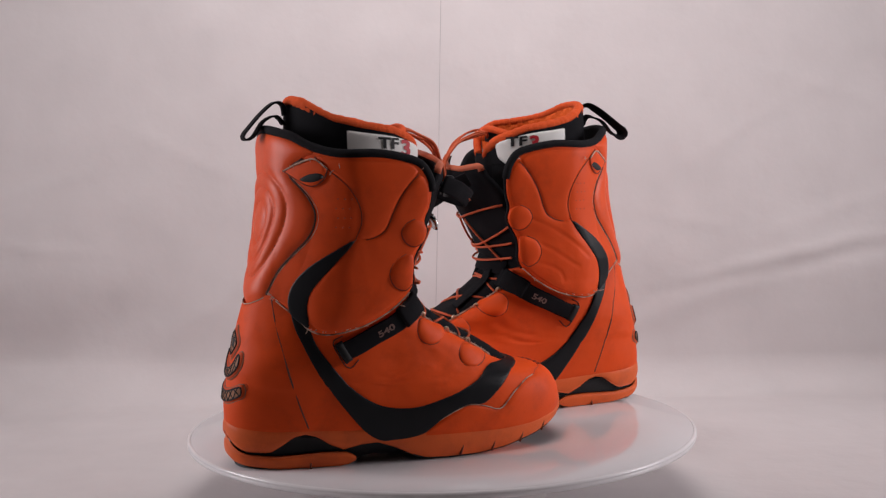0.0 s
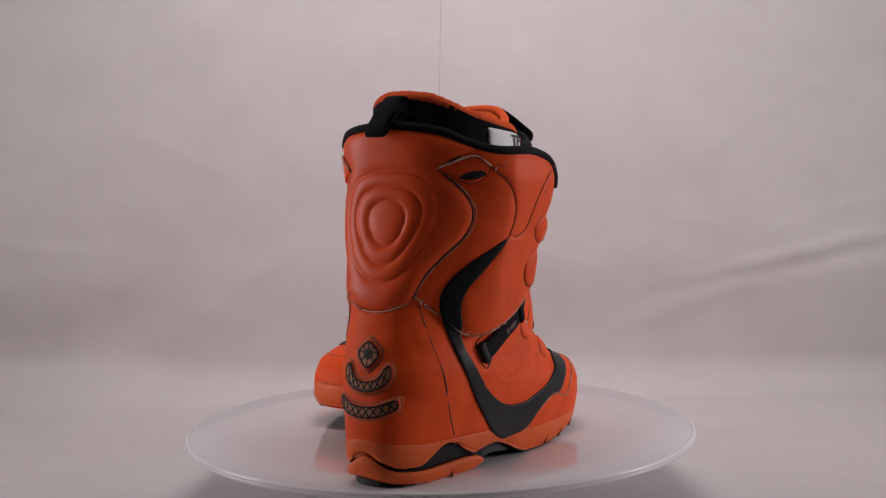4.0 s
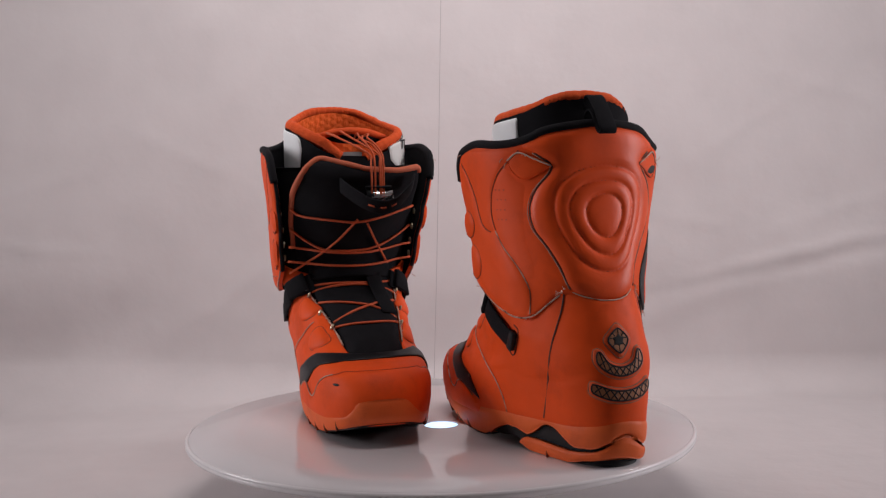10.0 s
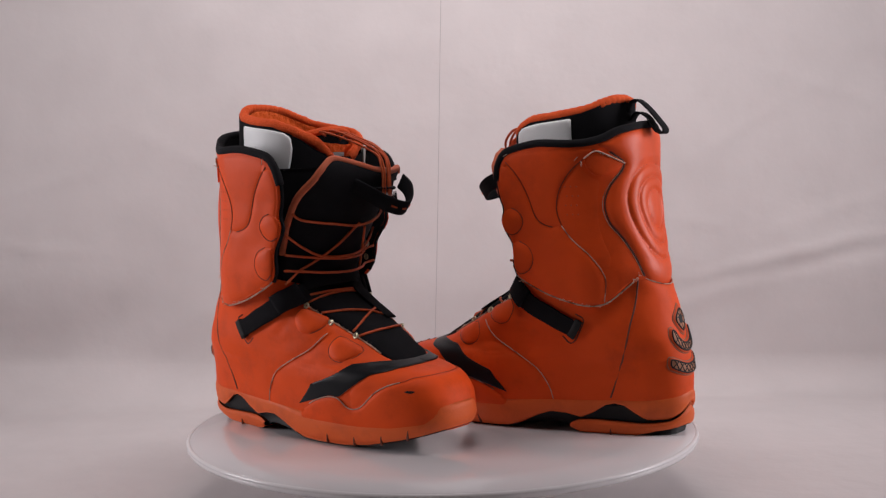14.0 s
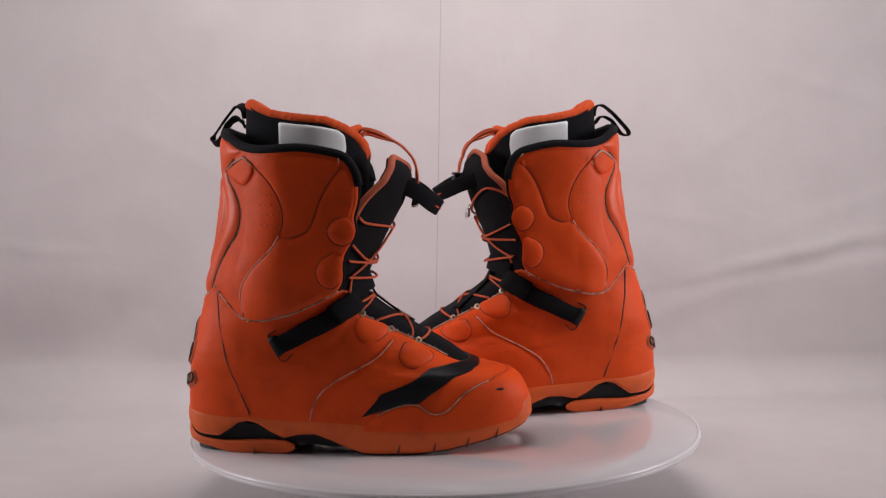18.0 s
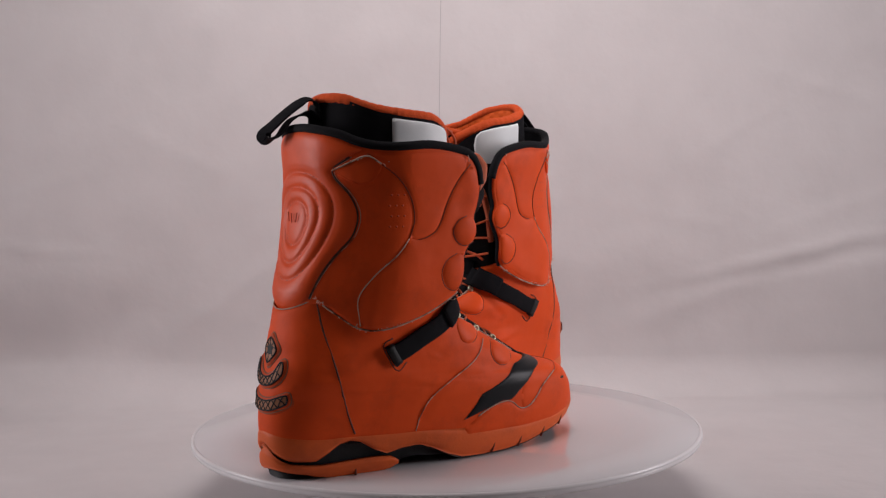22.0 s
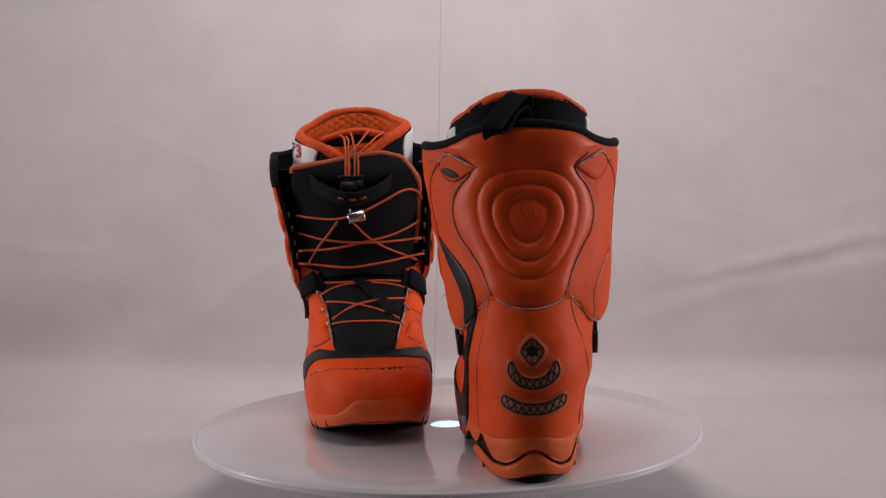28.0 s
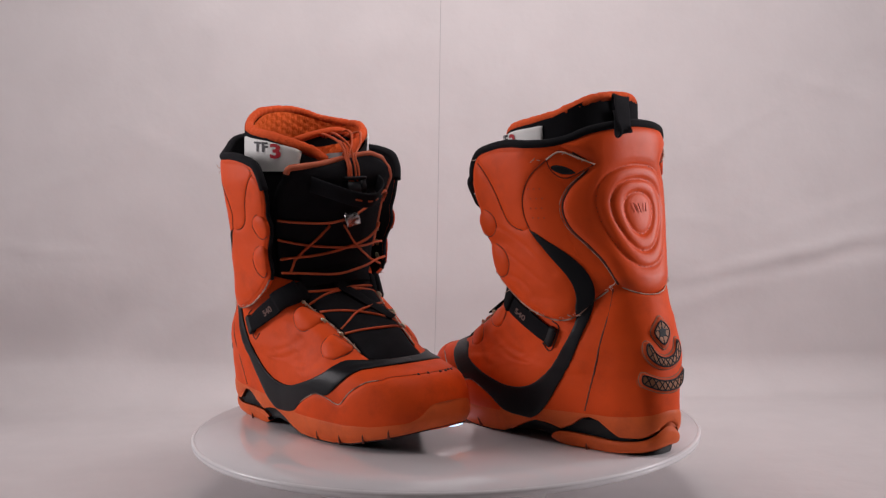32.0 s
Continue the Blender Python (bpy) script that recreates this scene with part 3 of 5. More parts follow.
def fray(form, line, count, long, seed, lift=.0012):
    """Short loose fibres along an edge on a form, joined."""
    rnd = random.Random(seed)
    scale = np.array([form.lu, form.lv])
    o = spaced(curve_through(np.array(line, float) * scale, 4), .0005) / scale
    verts, faces = [], []
    for _ in range(count):
        k = o[rnd.randrange(len(o))]
        c = form.at([k[0]], [k[1]], lift)[0]
        n = form.at([k[0]], [k[1]], lift + .01)[0] - c
        w = n / np.linalg.norm(n) * rnd.uniform(.2, .7) + np.array([rnd.uniform(-1, 1) for _ in range(3)])
        pts = [c]
        for _ in range(3):
            w = w + np.array([rnd.uniform(-.6, .6) for _ in range(3)])
            pts.append(pts[-1] + w / np.linalg.norm(w) * long * rnd.uniform(.2, .5))
        v, f = tube(pts, (.00028, .00026, .00022, .00012), 4)
        faces += [tuple(i + len(verts) for i in q) for q in f]
        verts += list(v)
    return verts, faces


def boot(side, label, sway, twist, lock, tip, lean, top_line, slump):
    """side 1: a left boot (lateral towards +y); -1: a right boot. lock: (l, z) of the lace lock; tip: (x, z) of the pull handle; lean: how far the tongue leans back."""
    lock_l, lock_z = lock
    in_liner = {"inner_boot", "liner_wall", "liner_lining", "liner_rim", "liner_tongue", "liner_tongue_rim", "size_tag", "side_label", "label_print"}
    on_tongue = {"pull_handle", "handle_print", "pull_loop", "tongue", "tongue_piping", "tongue_bar", "lace", "lace_lock", "lock_bar", "lace_tag", "tag_pin", "finger_loop"}
    it = new("snowboard_boot")

    def put(name, vf, mat, lab="", parent=None, smooth=True):
        v = np.array(vf[0], float)
        v[:, 1] += np.interp(v[:, 2], [.11, .14, .16, .19, .23, .30], sway) * np.clip((v[:, 0] - .015) / .07, 0, 1)
        if slump and name not in on_tongue:
            # the collar sags on the outer side
            k = np.interp(v[:, 0], [.045, .075, .11, .165], [0, .65, .9, 1.0]) * np.clip(v[:, 1] / .04, 0, 1) * np.clip((v[:, 2] - .205) / .06, 0, 1)
            v[:, 2] -= slump * k * (.42 if name in in_liner else 1)
        if name in on_tongue and name not in ("pull_handle", "handle_print", "pull_loop"):
            v[:, 0] -= lean * np.clip((v[:, 2] - .165) / .08, 0, 1) * np.clip((.300 - v[:, 2]) / .03, 0, 1)
        if name == "inner_boot" or name not in in_liner | {"pull_loop"}:
            v = pressed(v, side, name not in on_tongue)
        return link(name, v, vf[1], mat, parent or it, side, lab, smooth)

    # black inner boot under all
    us = np.linspace(-1, 1, 161)[:-1]
    zs = np.concatenate([np.linspace(.020, .066, 8), np.linspace(.068, .082, 12), np.linspace(.086, .262, 36)])
    verts, faces, n = [], [], len(us)
    for z in zs:
        verts += [tuple(p) for p in CORE.at(us, np.full(n, CORE.level(z)))]
    for r in range(len(zs) - 1):
        for i in range(n):
            j = (i + 1) % n
            faces.append((r * n + i, r * n + n + i, r * n + n + j, r * n + j))
    top = (len(zs) - 1) * n
    for i in range(n // 2):
        a, b, c, d = top + i, top + i + 1, top + n - 2 - i, top + n - 1 - i
        if b < c:
            faces.append((a, b, c, d))
    put("inner_boot", (verts, faces), BLACK, "black inner boot")

    # lower shell of orange leather, open over the instep
    throat = [(.046, .150), (.047, .135), (.043, .121), (.038, .107), (.034, .095), (.0315, .0865), (.028, .0792)]
    # the shell runs round the heel from throat to throat; the toe cap closes its front
    def body_side(s):
        p = [SKIN.side(.120, .158, s), SKIN.side(.150, .150, s)]
        t = FF(*[(s * a, b) for a, b in throat])
        p += [(q if s > 0 else q - 2, v) for q, v in t]
        p += [SKIN.side(.232, .074, s), SKIN.side(.236, .05, s), SKIN.side(.24, .022, s)]
        return p
    lat, med = body_side(1), body_side(-1)
    low = []
    for k in np.linspace(lat[-1][0], med[-1][0], 60)[1:-1]:
        x = SKIN.at([k], [SKIN.level(.03)])[0][0]
        low.append((k, SKIN.level(float(sole_level(x, SOLE_TOP)) - .0035)))
    up = [(k, SKIN.level(.1440 + .0135 * min(1, (abs(k) / .19) ** 2))) for k in np.linspace(med[0][0], lat[0][0], 60)][1:-1]
    scale = np.array([SKIN.lu, SKIN.lv])
    fold = np.array(SD(-1, (.187, .105), (.172, .090), (.146, .076), (.125, .063), (.114, .047))) * scale
    bend = [np.array(SD(k, *pts)) * scale for k, pts in ((1, ((.165, .098), (.150, .088), (.128, .082))), (1, ((.158, .084), (.140, .076), (.122, .074))), (1, ((.196, .082), (.186, .072), (.172, .066))),
                                                         (-1, ((.150, .128), (.142, .112), (.130, .100))))]

    def creased(q, d):
        """Soft folds where the foot bends, and the gentle slump of worn leather."""
        p = q * scale
        h = np.array([.0009 * noise.noise((a * 36, b * 36, 3.3 * side)) + .0002 * noise.noise((a * 90, b * 90, 7.1)) for a, b in p])
        h -= .0011 * np.exp(-(gap(fold, p, False) / .005) ** 2)
        for line in bend:
            k = gap(line, p, False)
            h += .0004 * np.exp(-((k - .006) / .004) ** 2) - .0005 * np.exp(-(k / .0032) ** 2)
        return h * np.clip(d / .010, 0, 1)
    put("lower_shell", patch(SKIN, lat + low + med[::-1] + up, .0012, .004, smooth=0, step=.0036, relief=creased), ORANGE, "orange leather lower shell")

    # toe: vamp behind the cap, and the cap
    vamp = [SKIN.side(.226, .022, 1), SKIN.side(.222, .05, 1), SKIN.side(.226, .072, 1)] + FF((.032, .0820), (.012, .0785), (-.012, .0785), (-.032, .0820)) \
        + [(2 + k, v) for k, v in S(-1, (.226, .072), (.222, .05), (.226, .022))]
    vamp += [(k, SKIN.level(.022)) for k in np.linspace(vamp[-1][0], vamp[0][0], 30)][1:-1]
    put("vamp", patch(SKIN, vamp, .0014, .004, smooth=0, step=.004), ORANGE)
    cap_lat = SD(1, (.153, .026), (.174, .039), (.196, .048), (.214, .046), (.226, .042), (.234, .043), (.247, .055), (.262, .0635), (.276, .066))
    cap_med = SD(-1, (.158, .030), (.181, .043), (.199, .048), (.211, .047), (.223, .039), (.237, .041), (.253, .055), (.266, .062), (.280, .0655))
    mid = FF((.034, .0682), (.015, .0692), (-.020, .0692), (-.040, .0682))
    ends = (cap_lat[0][0], cap_med[0][0] + 2)
    low = [(k, SKIN.level(.021)) for k in np.linspace(ends[1], ends[0], 40)]
    cap = cap_lat + mid + [(2 + k, v) for k, v in cap_med[::-1]] + low
    put("toe_cap", patch(SKIN, cap, .0022, .004, base=.0008, smooth=0, step=.004), ORANGE, "smooth orange toe cap with scuffs")
    for edge in (cap_lat[3:-1], [(2 + k, v) for k, v in cap_med[3:-1]]):
        put("toe_cap_piping", strip(SKIN, edge, .00055, .0021, smooth=0, step=.003), WORN, "pale worn piping")
    # Across the front a darker orange line paints the cap edge's thin shadow.
    put("toe_cap_edge", strip(SKIN, cap_lat[-2:] + mid + [(2 + k, v) for k, v in cap_med[:-3:-1]], .00034, .0021, smooth=0, step=.003), surface_cache("edge_shadow_orange", (0.42, 0.055, 0.018)))
    for s in (1, -1):
        put("throat_edge", strip(SKIN, FF(*[(s * a, b) for a, b in throat[:-1]]), .0008, .0012, smooth=4, step=.0025), WORN, "frayed throat edge")

    # scuffs on the cap
    if side > 0:
        put("nick", patch(SKIN, [(2 + k, v) for k, v in S(-1, (.283, .0575), (.287, .0585), (.292, .0575), (.289, .0560), (.286, .0565))], .0003, .001, base=.0031, smooth=3, step=.0015), BLACK_RUBBER, "dark nick in the leather")
    else:
        for l, z, w in ((-.012, .0685, .0016), (-.019, .0682, .0020), (-.024, .0685, .0016), (-.029, .0680, .0014), (.012, .0688, .0010), (.002, .0690, .0010)):
            put("nick", patch(SKIN, FF((l - w, z), (l, z + .0006), (l + w, z), (l, z - .0010)), .0003, .001, base=.0031, smooth=3, step=.0015), BLACK_RUBBER, "dark nick in the leather")

    # black swoosh on the outer side, round the toe box; a short one inside
    sw_out = SD(1, (.041, .152), (.042, .126), (.056, .094), (.078, .062), (.101, .033), (.116, .0225), (.127, .0215), (.153, .0245), (.174, .039), (.196, .0485), (.214, .0485), (.232, .061), (.243, .0695))
    over = FF((.042, .0730), (.032, .0748), (.020, .0757), (-.005, .0760))
    back = FF((-.005, .0797), (.020, .0798), (.034, .0803), (.043, .0802))
    sw_in = SD(1, (.222, .0785), (.205, .0675), (.174, .056), (.145, .0495), (.117, .0535), (.093, .069), (.074, .091), (.059, .112), (.054, .132), (.0545, .152))
    put("swoosh", patch(SKIN, sw_out + over + back + sw_in, .0008, .0015, base=.0022, smooth=0, step=.003), BLACK_GLOSS, "glossy black swoosh band")
    med_low = SD(-1, (.158, .037), (.181, .044), (.199, .049), (.211, .049), (.222, .056), (.236, .0645), (.245, .0700))
    m_over = FF((-.046, .0730), (-.036, .0748), (-.020, .0757), (.005, .0760))
    m_back = FF((.005, .0797), (-.020, .0798), (-.034, .0803), (-.043, .0802))
    med_up = SD(-1, (.222, .0785), (.205, .0685), (.176, .058))
    outline = [(2 + k, v) for k, v in med_low] + m_over + m_back + [(2 + k, v) for k, v in med_up]
    put("toe_band", patch(SKIN, outline, .0008, .0015, base=.0020, smooth=0, step=.003), BLACK_GLOSS, "glossy black band on the inner side")

    # cuff: one wrapped piece of orange leather, black inside, standing off the ankle
    def cuff_side(s):
        return C(s, (.141, .1545), (.146, .165), (.146, .176), (.148, .186), (.154, .196), (.159, .207), (.157, .218), (.161, .232), (.162, .247), (.159, .260), (.151, .2715),
                 (.138, .2765), (.111, .281), (.083, .280), (.066, .281), (.052, .285), (.041, .2915))
    rim = cuff_side(1) + CR((.022, .296), (0, .2975), (-.022, .296)) + cuff_side(-1)[::-1]
    lowl = C(-1, (.129, .147), (.102, .135), (.071, .127), (.052, .129), (.040, .139), (.030, .149)) + CR((-.02, .1435), (0, .1400), (.02, .1435)) \
        + C(1, (.030, .149), (.042, .137), (.055, .1235), (.073, .1205), (.101, .1275), (.125, .141))
    put("cuff", patch(CUFF, rim + lowl, .0022, .004, base=0, smooth=3, step=.0042, sink=.004), ORANGE, "orange leather cuff with quilted seams")
    v, f = patch(CUFF, rim + lowl, 0, .004, base=-.0042, smooth=3, step=.006, sink=0)
    put("cuff_lining", (v, [q[::-1] for q in f]), BLACK, "black cuff lining")
    put("collar_binding", strip(CUFF, rim[8:-8], .0042, -.0006, smooth=4, sides=10), BLACK_RIM, "padded black binding round the collar")
    for a in (rim[:9], rim[-9:]):
        put("cuff_edge", strip(CUFF, a, .0022, -.0018, smooth=4, sides=8), BLACK_RIM, "black flap edge")
    put("cuff_hem", strip(CUFF, [rim[-1]] + lowl[:6], .0008, .0008, smooth=4), WORN)
    put("cuff_hem", strip(CUFF, lowl[-6:] + [rim[0]], .0008, .0008, smooth=4), WORN)

    # quilted fields of the cuff, butted along their seams
    for s in (1, -1):
        arc = ((.060, .2750), (.0735, .2625), (.0830, .2525), (.0900, .2405), (.0940, .2285), (.0945, .2165), (.0905, .2040))
        chin = ((.099, .2022), (.108, .2042), (.1165, .2092), (.1215, .2180), (.1258, .2300), (.1320, .2430), (.1410, .2560), (.149, .264))
        up_pad = C(s, *arc, *chin, (.140, .2725), (.120, .2755), (.098, .2755), (.078, .2765))
        put("upper_field", patch(CUFF, up_pad, .0012, .006, base=.0018, smooth=3, step=.004), ORANGE_PAD)
        put("field_seam", strip(CUFF, C(s, *arc), .00035, .0025, smooth=4), SEAM)
        put("field_seam", strip(CUFF, C(s, *chin), .00035, .0025, smooth=4), SEAM)
        flank = C(s, *arc[1:], (.081, .1905), (.067, .1770), (.0565, .1625), (.0505, .158), (.047, .172), (.053, .188), (.057, .205), (.058, .229), (.056, .246), (.062, .249), (.069, .256))
        put("flank_field", patch(CUFF, flank, .0007, .010, base=.0018, smooth=3, step=.004), ORANGE_PAD, "perforated flank field")
        low_z = .006 if s > 0 else 0
        low_pad = C(s, (.0905, .2035), (.081, .1900), (.067, .1765), (.0565, .162), (.0525, .150), (.0535, .131), (.071, .1285 - low_z), (.102, .137 - low_z), (.126, .149 - low_z / 2), (.1385, .1565), (.1435, .166), (.1435, .176), (.1455, .186),
                    (.1515, .196), (.1565, .207), (.1545, .218), (.1585, .232), (.1595, .246), (.156, .257), *chin[::-1])
        quilt = [np.array(curve_through(np.array(C(s, *pts)) * (CUFF.lu, CUFF.lv), 6)) for pts in (((.1335, .2055), (.116, .1985), (.0975, .1875), (.082, .176), (.069, .164)),
                 ((.122, .179), (.110, .1735), (.0985, .166), (.088, .159), (.080, .154)), ((.1270, .1605), (.114, .157), (.1020, .1510), (.0975, .1445), (.0960, .1390)))]

        def quilted(q, d):
            p = q * (CUFF.lu, CUFF.lv)
            h = np.array([.0007 * noise.noise((a * 48, b * 48, 5.1 * side + s)) for a, b in p])
            if side > 0 and s > 0:
                for line in quilt:
                    k = gap(line, p, False)
                    h -= .0006 * np.exp(-(k / .0015) ** 2)
            return h * np.clip(d / .008, 0, 1)
        put("lower_field", patch(CUFF, low_pad, .0018, .010, base=.0018, smooth=3, step=.0022 if side > 0 and s > 0 else .0036, relief=quilted), ORANGE_PAD, "padded lower field")
        put("field_seam", strip(CUFF, low_pad[:6], .0005, .0025, smooth=4), WORN if s < 0 else SEAM)
        for pts in (((.155, .217), (.147, .2205), (.138, .2165), (.133, .2075), (.138, .198), (.147, .1945), (.155, .198), (.1585, .208)),
                    ((.145, .188), (.138, .1885), (.127, .183), (.122, .172), (.126, .161), (.136, .1565), (.143, .162), (.146, .175))):
            b = C(s, *pts)
            put("bumper", patch(CUFF, b, .0029, .011, base=.0026, smooth=4, step=.0024), ORANGE_PAD, "stitched oval bumper")
            # Darker strip: the stitched seam, with the shading along it in its colour.
            put("bumper_seam", strip(CUFF, b[1:7], .0004, .0036, smooth=4), surface_cache("stitch_and_shade", (0.18, 0.03, 0.012)))
        for pts in (((.182, .1155), (.172, .121), (.158, .127), (.152, .120), (.155, .109), (.164, .104), (.175, .106)),
                    ((.225, .090), (.212, .097), (.199, .102), (.193, .094), (.196, .084), (.206, .0795), (.217, .082))):
            b = S(s, *pts)
            put("eyelet_tab", patch(SKIN, b, .0028, .009, base=.0008, smooth=4, step=.0026), ORANGE_PAD)
            # The tab's seam takes the same seam-and-shading colour.
            put("tab_seam", strip(SKIN, b, .0004, .0012, smooth=4, closed=True), surface_cache("stitch_and_shade", (0.18, 0.03, 0.012)))
        # vent under a leather loop
        v = C(s, (.040, .2615), (.050, .2685), (.060, .2735), (.0695, .2665), (.066, .2555), (.056, .2495))
        put("vent", patch(CUFF, v, .0014, .004, base=.0026, smooth=4, step=.003), ORANGE, "stitched vent patch")
        put("vent_edge", strip(CUFF, v[:4], .0008, .0040, smooth=4), WORN)
        put("vent_edge", strip(CUFF, v[3:] + v[:1], .0004, .0034, smooth=4), SEAM if s > 0 else ORANGE)
        if s > 0:
            put("vent_hole", patch(CUFF, C(s, (.0505, .2540), (.0565, .2598), (.0640, .2618), (.0668, .2585), (.0590, .2530)), .0010, .002, base=.0038, smooth=4, step=.002), BLACK_RUBBER)
        # perforations: raised dots, the dimples' shade put into a darker orange
        for k in range(12):
            x, z = .0745 + .0048 * (k % 3) + .0012 * (k // 3 % 2), .214 + .0088 * (k // 3)
            put("perforation", patch(CUFF, C(s, (x, z), (x + .0010, z + .0010), (x + .0020, z), (x + .0010, z - .0010)), .0002, .001, base=.0026, smooth=2, step=.0012), surface_cache("dimple_shade", (0.60, 0.066, 0.012)))

    # loose threads where the leather is worn through
    rnd = random.Random(5 + side)
    for s, x, z in ((1, .074, .266), (1, .078, .268), (-1, .074, .268), (-1, .072, .264), (1, .056, .124), (1, .053, .126), (-1, .050, .131), (1, .128, .1445), (-1, .132, .149), (1, .150, .268), (-1, .146, .272)):
        c = CUFF.at(*np.array([CUFF.side(x, z, s)]).T, .003)[0]
        pts = [c]
        w = np.array((rnd.uniform(-1, 1), s * rnd.uniform(.3, .9), rnd.uniform(-1, .6)))
        for k in range(4):
            w = w + np.array([rnd.uniform(-.5, .5) for q in range(3)])
            pts.append(pts[-1] + w / np.linalg.norm(w) * rnd.uniform(.0010, .0020))
        put("loose_thread", tube(curve_through(pts, 3), .00035, 5), WORN)

    # frayed fibres along the worn edges
    for s in (1, -1):
        put("frayed_edge", fray(SKIN, FF(*[(s * a, b) for a, b in throat[:-1]]), 70, .0020, 11 + s), FRAY, "pale frayed fibres along the throat")
        put("frayed_edge", fray(CUFF, C(s, (.040, .139), (.056, .1265), (.071, .1265 - .003 * s), (.101, .131 - .0035 * s)), 22, .0018, 21 + s, .002), FRAY, "pale fibres along the torn hem")
        put("frayed_edge", fray(CUFF, C(s, (.040, .2615), (.050, .2685), (.060, .2735)), 9, .0022, 31 + s, .004), FRAY, "pale fibres at the vent")
        put("frayed_edge", fray(CUFF, C(s, (.027, .155), (.031, .150)), 14, .0032, 41 + s, .002), FRAY, "loose threads at the cuff's corner")

    # upper end of the swoosh, on the cuff
    sw_up = C(1, (.0890, .2020), (.0730, .1920), (.0580, .1808), (.0465, .1680), (.0400, .1525), (.0400, .139), (.047, .131), (.0535, .1265), (.0530, .140), (.0550, .152), (.0610, .164), (.0755, .1825))
    put("swoosh", patch(CUFF, sw_up, .0006, .0015, base=.0031, smooth=3, step=.003), BLACK_GLOSS, "glossy black swoosh tip")

    # padded calf panel with stitched rings
    calf = CR((-.055, .2725), (-.042, .2600), (-.0545, .2410), (-.0590, .2240), (-.0560, .2065), (-.0470, .1915), (-.0375, .1735), (-.0300, .154), (-.016, .1455), (0, .1430), (.016, .1455), (.0315, .154), (.0410, .1740),
              (.0520, .1905), (.0613, .2056), (.0648, .2230), (.0600, .2410), (.0460, .2600), (.058, .2725), (.0665, .2790), (.056, .2850), (.038, .2915), (.0, .2950), (-.038, .2915), (-.054, .2850), (-.0645, .2790))
    cc = np.array(CR((0 if side > 0 else .003, .2175))[0])
    ku, kv = CUFF.lu, CUFF.lv

    def ring_radius(k, a):
        """The stitched rings: rounded triangles, point down."""
        size, sharp = ((.0188, .04), (.0318, .065), (.0452, .055))[k]
        return size * (1 + sharp * np.cos(3 * (a + math.pi / 2)) + .05 * np.clip(-np.sin(a), 0, 1) ** 3)

    def rings(q, d):
        du, dv = (q[:, 0] - cc[0]) * ku, (q[:, 1] - cc[1]) * kv
        a, r = np.arctan2(dv, du), np.hypot(du, dv)
        r1, r2, r3 = (ring_radius(k, a) for k in range(3))
        h = .0019 * np.clip(1 - (r / r1) ** 3, 0, 1) ** .75
        for lo_r, hi_r in ((r1, r2), (r2, r3)):
            k = np.clip((r - lo_r) / (hi_r - lo_r), 0, 1)
            h += .0019 * np.clip(4 * k * (1 - k), 0, 1) ** .7
        # the padding swells again outside the last ring
        h += .0016 * np.clip((r - r3) / .008, 0, 1) ** .6 - .0010
        for lim, rr in ((.0188, r1), (.0318, r2), (.0452, r3)):
            h -= (.0005 + .00025 * np.sin(a * lim / .00075)) * np.exp(-((r - rr) / .0013) ** 2)
        return h * np.clip(d / .006, 0, 1)
    put("calf_panel", patch(CUFF, calf, .0030, .014, base=.0014, smooth=3, step=.0017, relief=rings), ORANGE_CALF, "padded glossy calf panel stitched in rings")
    for k in range(3):
        ring = []
        for a in np.linspace(0, 2 * math.pi, 48)[:-1]:
            r = float(ring_radius(k, a))
            ring.append((cc[0] + r * math.cos(a) / ku, cc[1] + r * math.sin(a) / kv))
        put("ring_stitch", dashes(CUFF, ring + ring[:1], .00032, .0031, .0016, .0022, 2), surface_cache("dark_orange_thread", (0.36, 0.04, 0.010)))
    if twist:
        # faint unreadable pen strokes
        for l, z in ((-.006, .221), (0, .2205), (.006, .2215)):
            put("pen_mark", strip(CUFF, CR((l, z - .004), (l + (.003 if l > -.004 else -.001), z + .004)), .0005, .0067, smooth=2, step=.002), surface_cache("faded_ink", (0.52, 0.065, 0.018)), "faded pen stroke")
    put("calf_seam", strip(SKIN, up[len(up) // 2 - 13:len(up) // 2 + 14], .0006, .0008, smooth=0), WORN)
    for part in (calf[:8], calf[11:19]):
        put("calf_seam", strip(CUFF, part, .0010, .0020, smooth=4), SEAM)
        mid = np.array(part) * (1, 1)
        mid[:, 0] = mid[:, 0] * 1.035
        put("calf_edging", strip(CUFF, mid, .00035, .0022, smooth=4), WORN)

    # seams down the heel and across the foot
    for s in (1, -1):
        put("heel_seam", strip(SKIN, SD(s, (.027, .150), (.027, .122), (.032, .096), (.042, .066), (.053, .037)), .0009, .0008, smooth=0), surface_cache("worn_piping", (0.10, 0.035, 0.022)))
    put("foot_seam", strip(SKIN, SD(-1, (.187, .105), (.172, .090), (.146, .076), (.125, .063), (.114, .047), (.110, .033)), .0005, .0012, smooth=0), WORN)

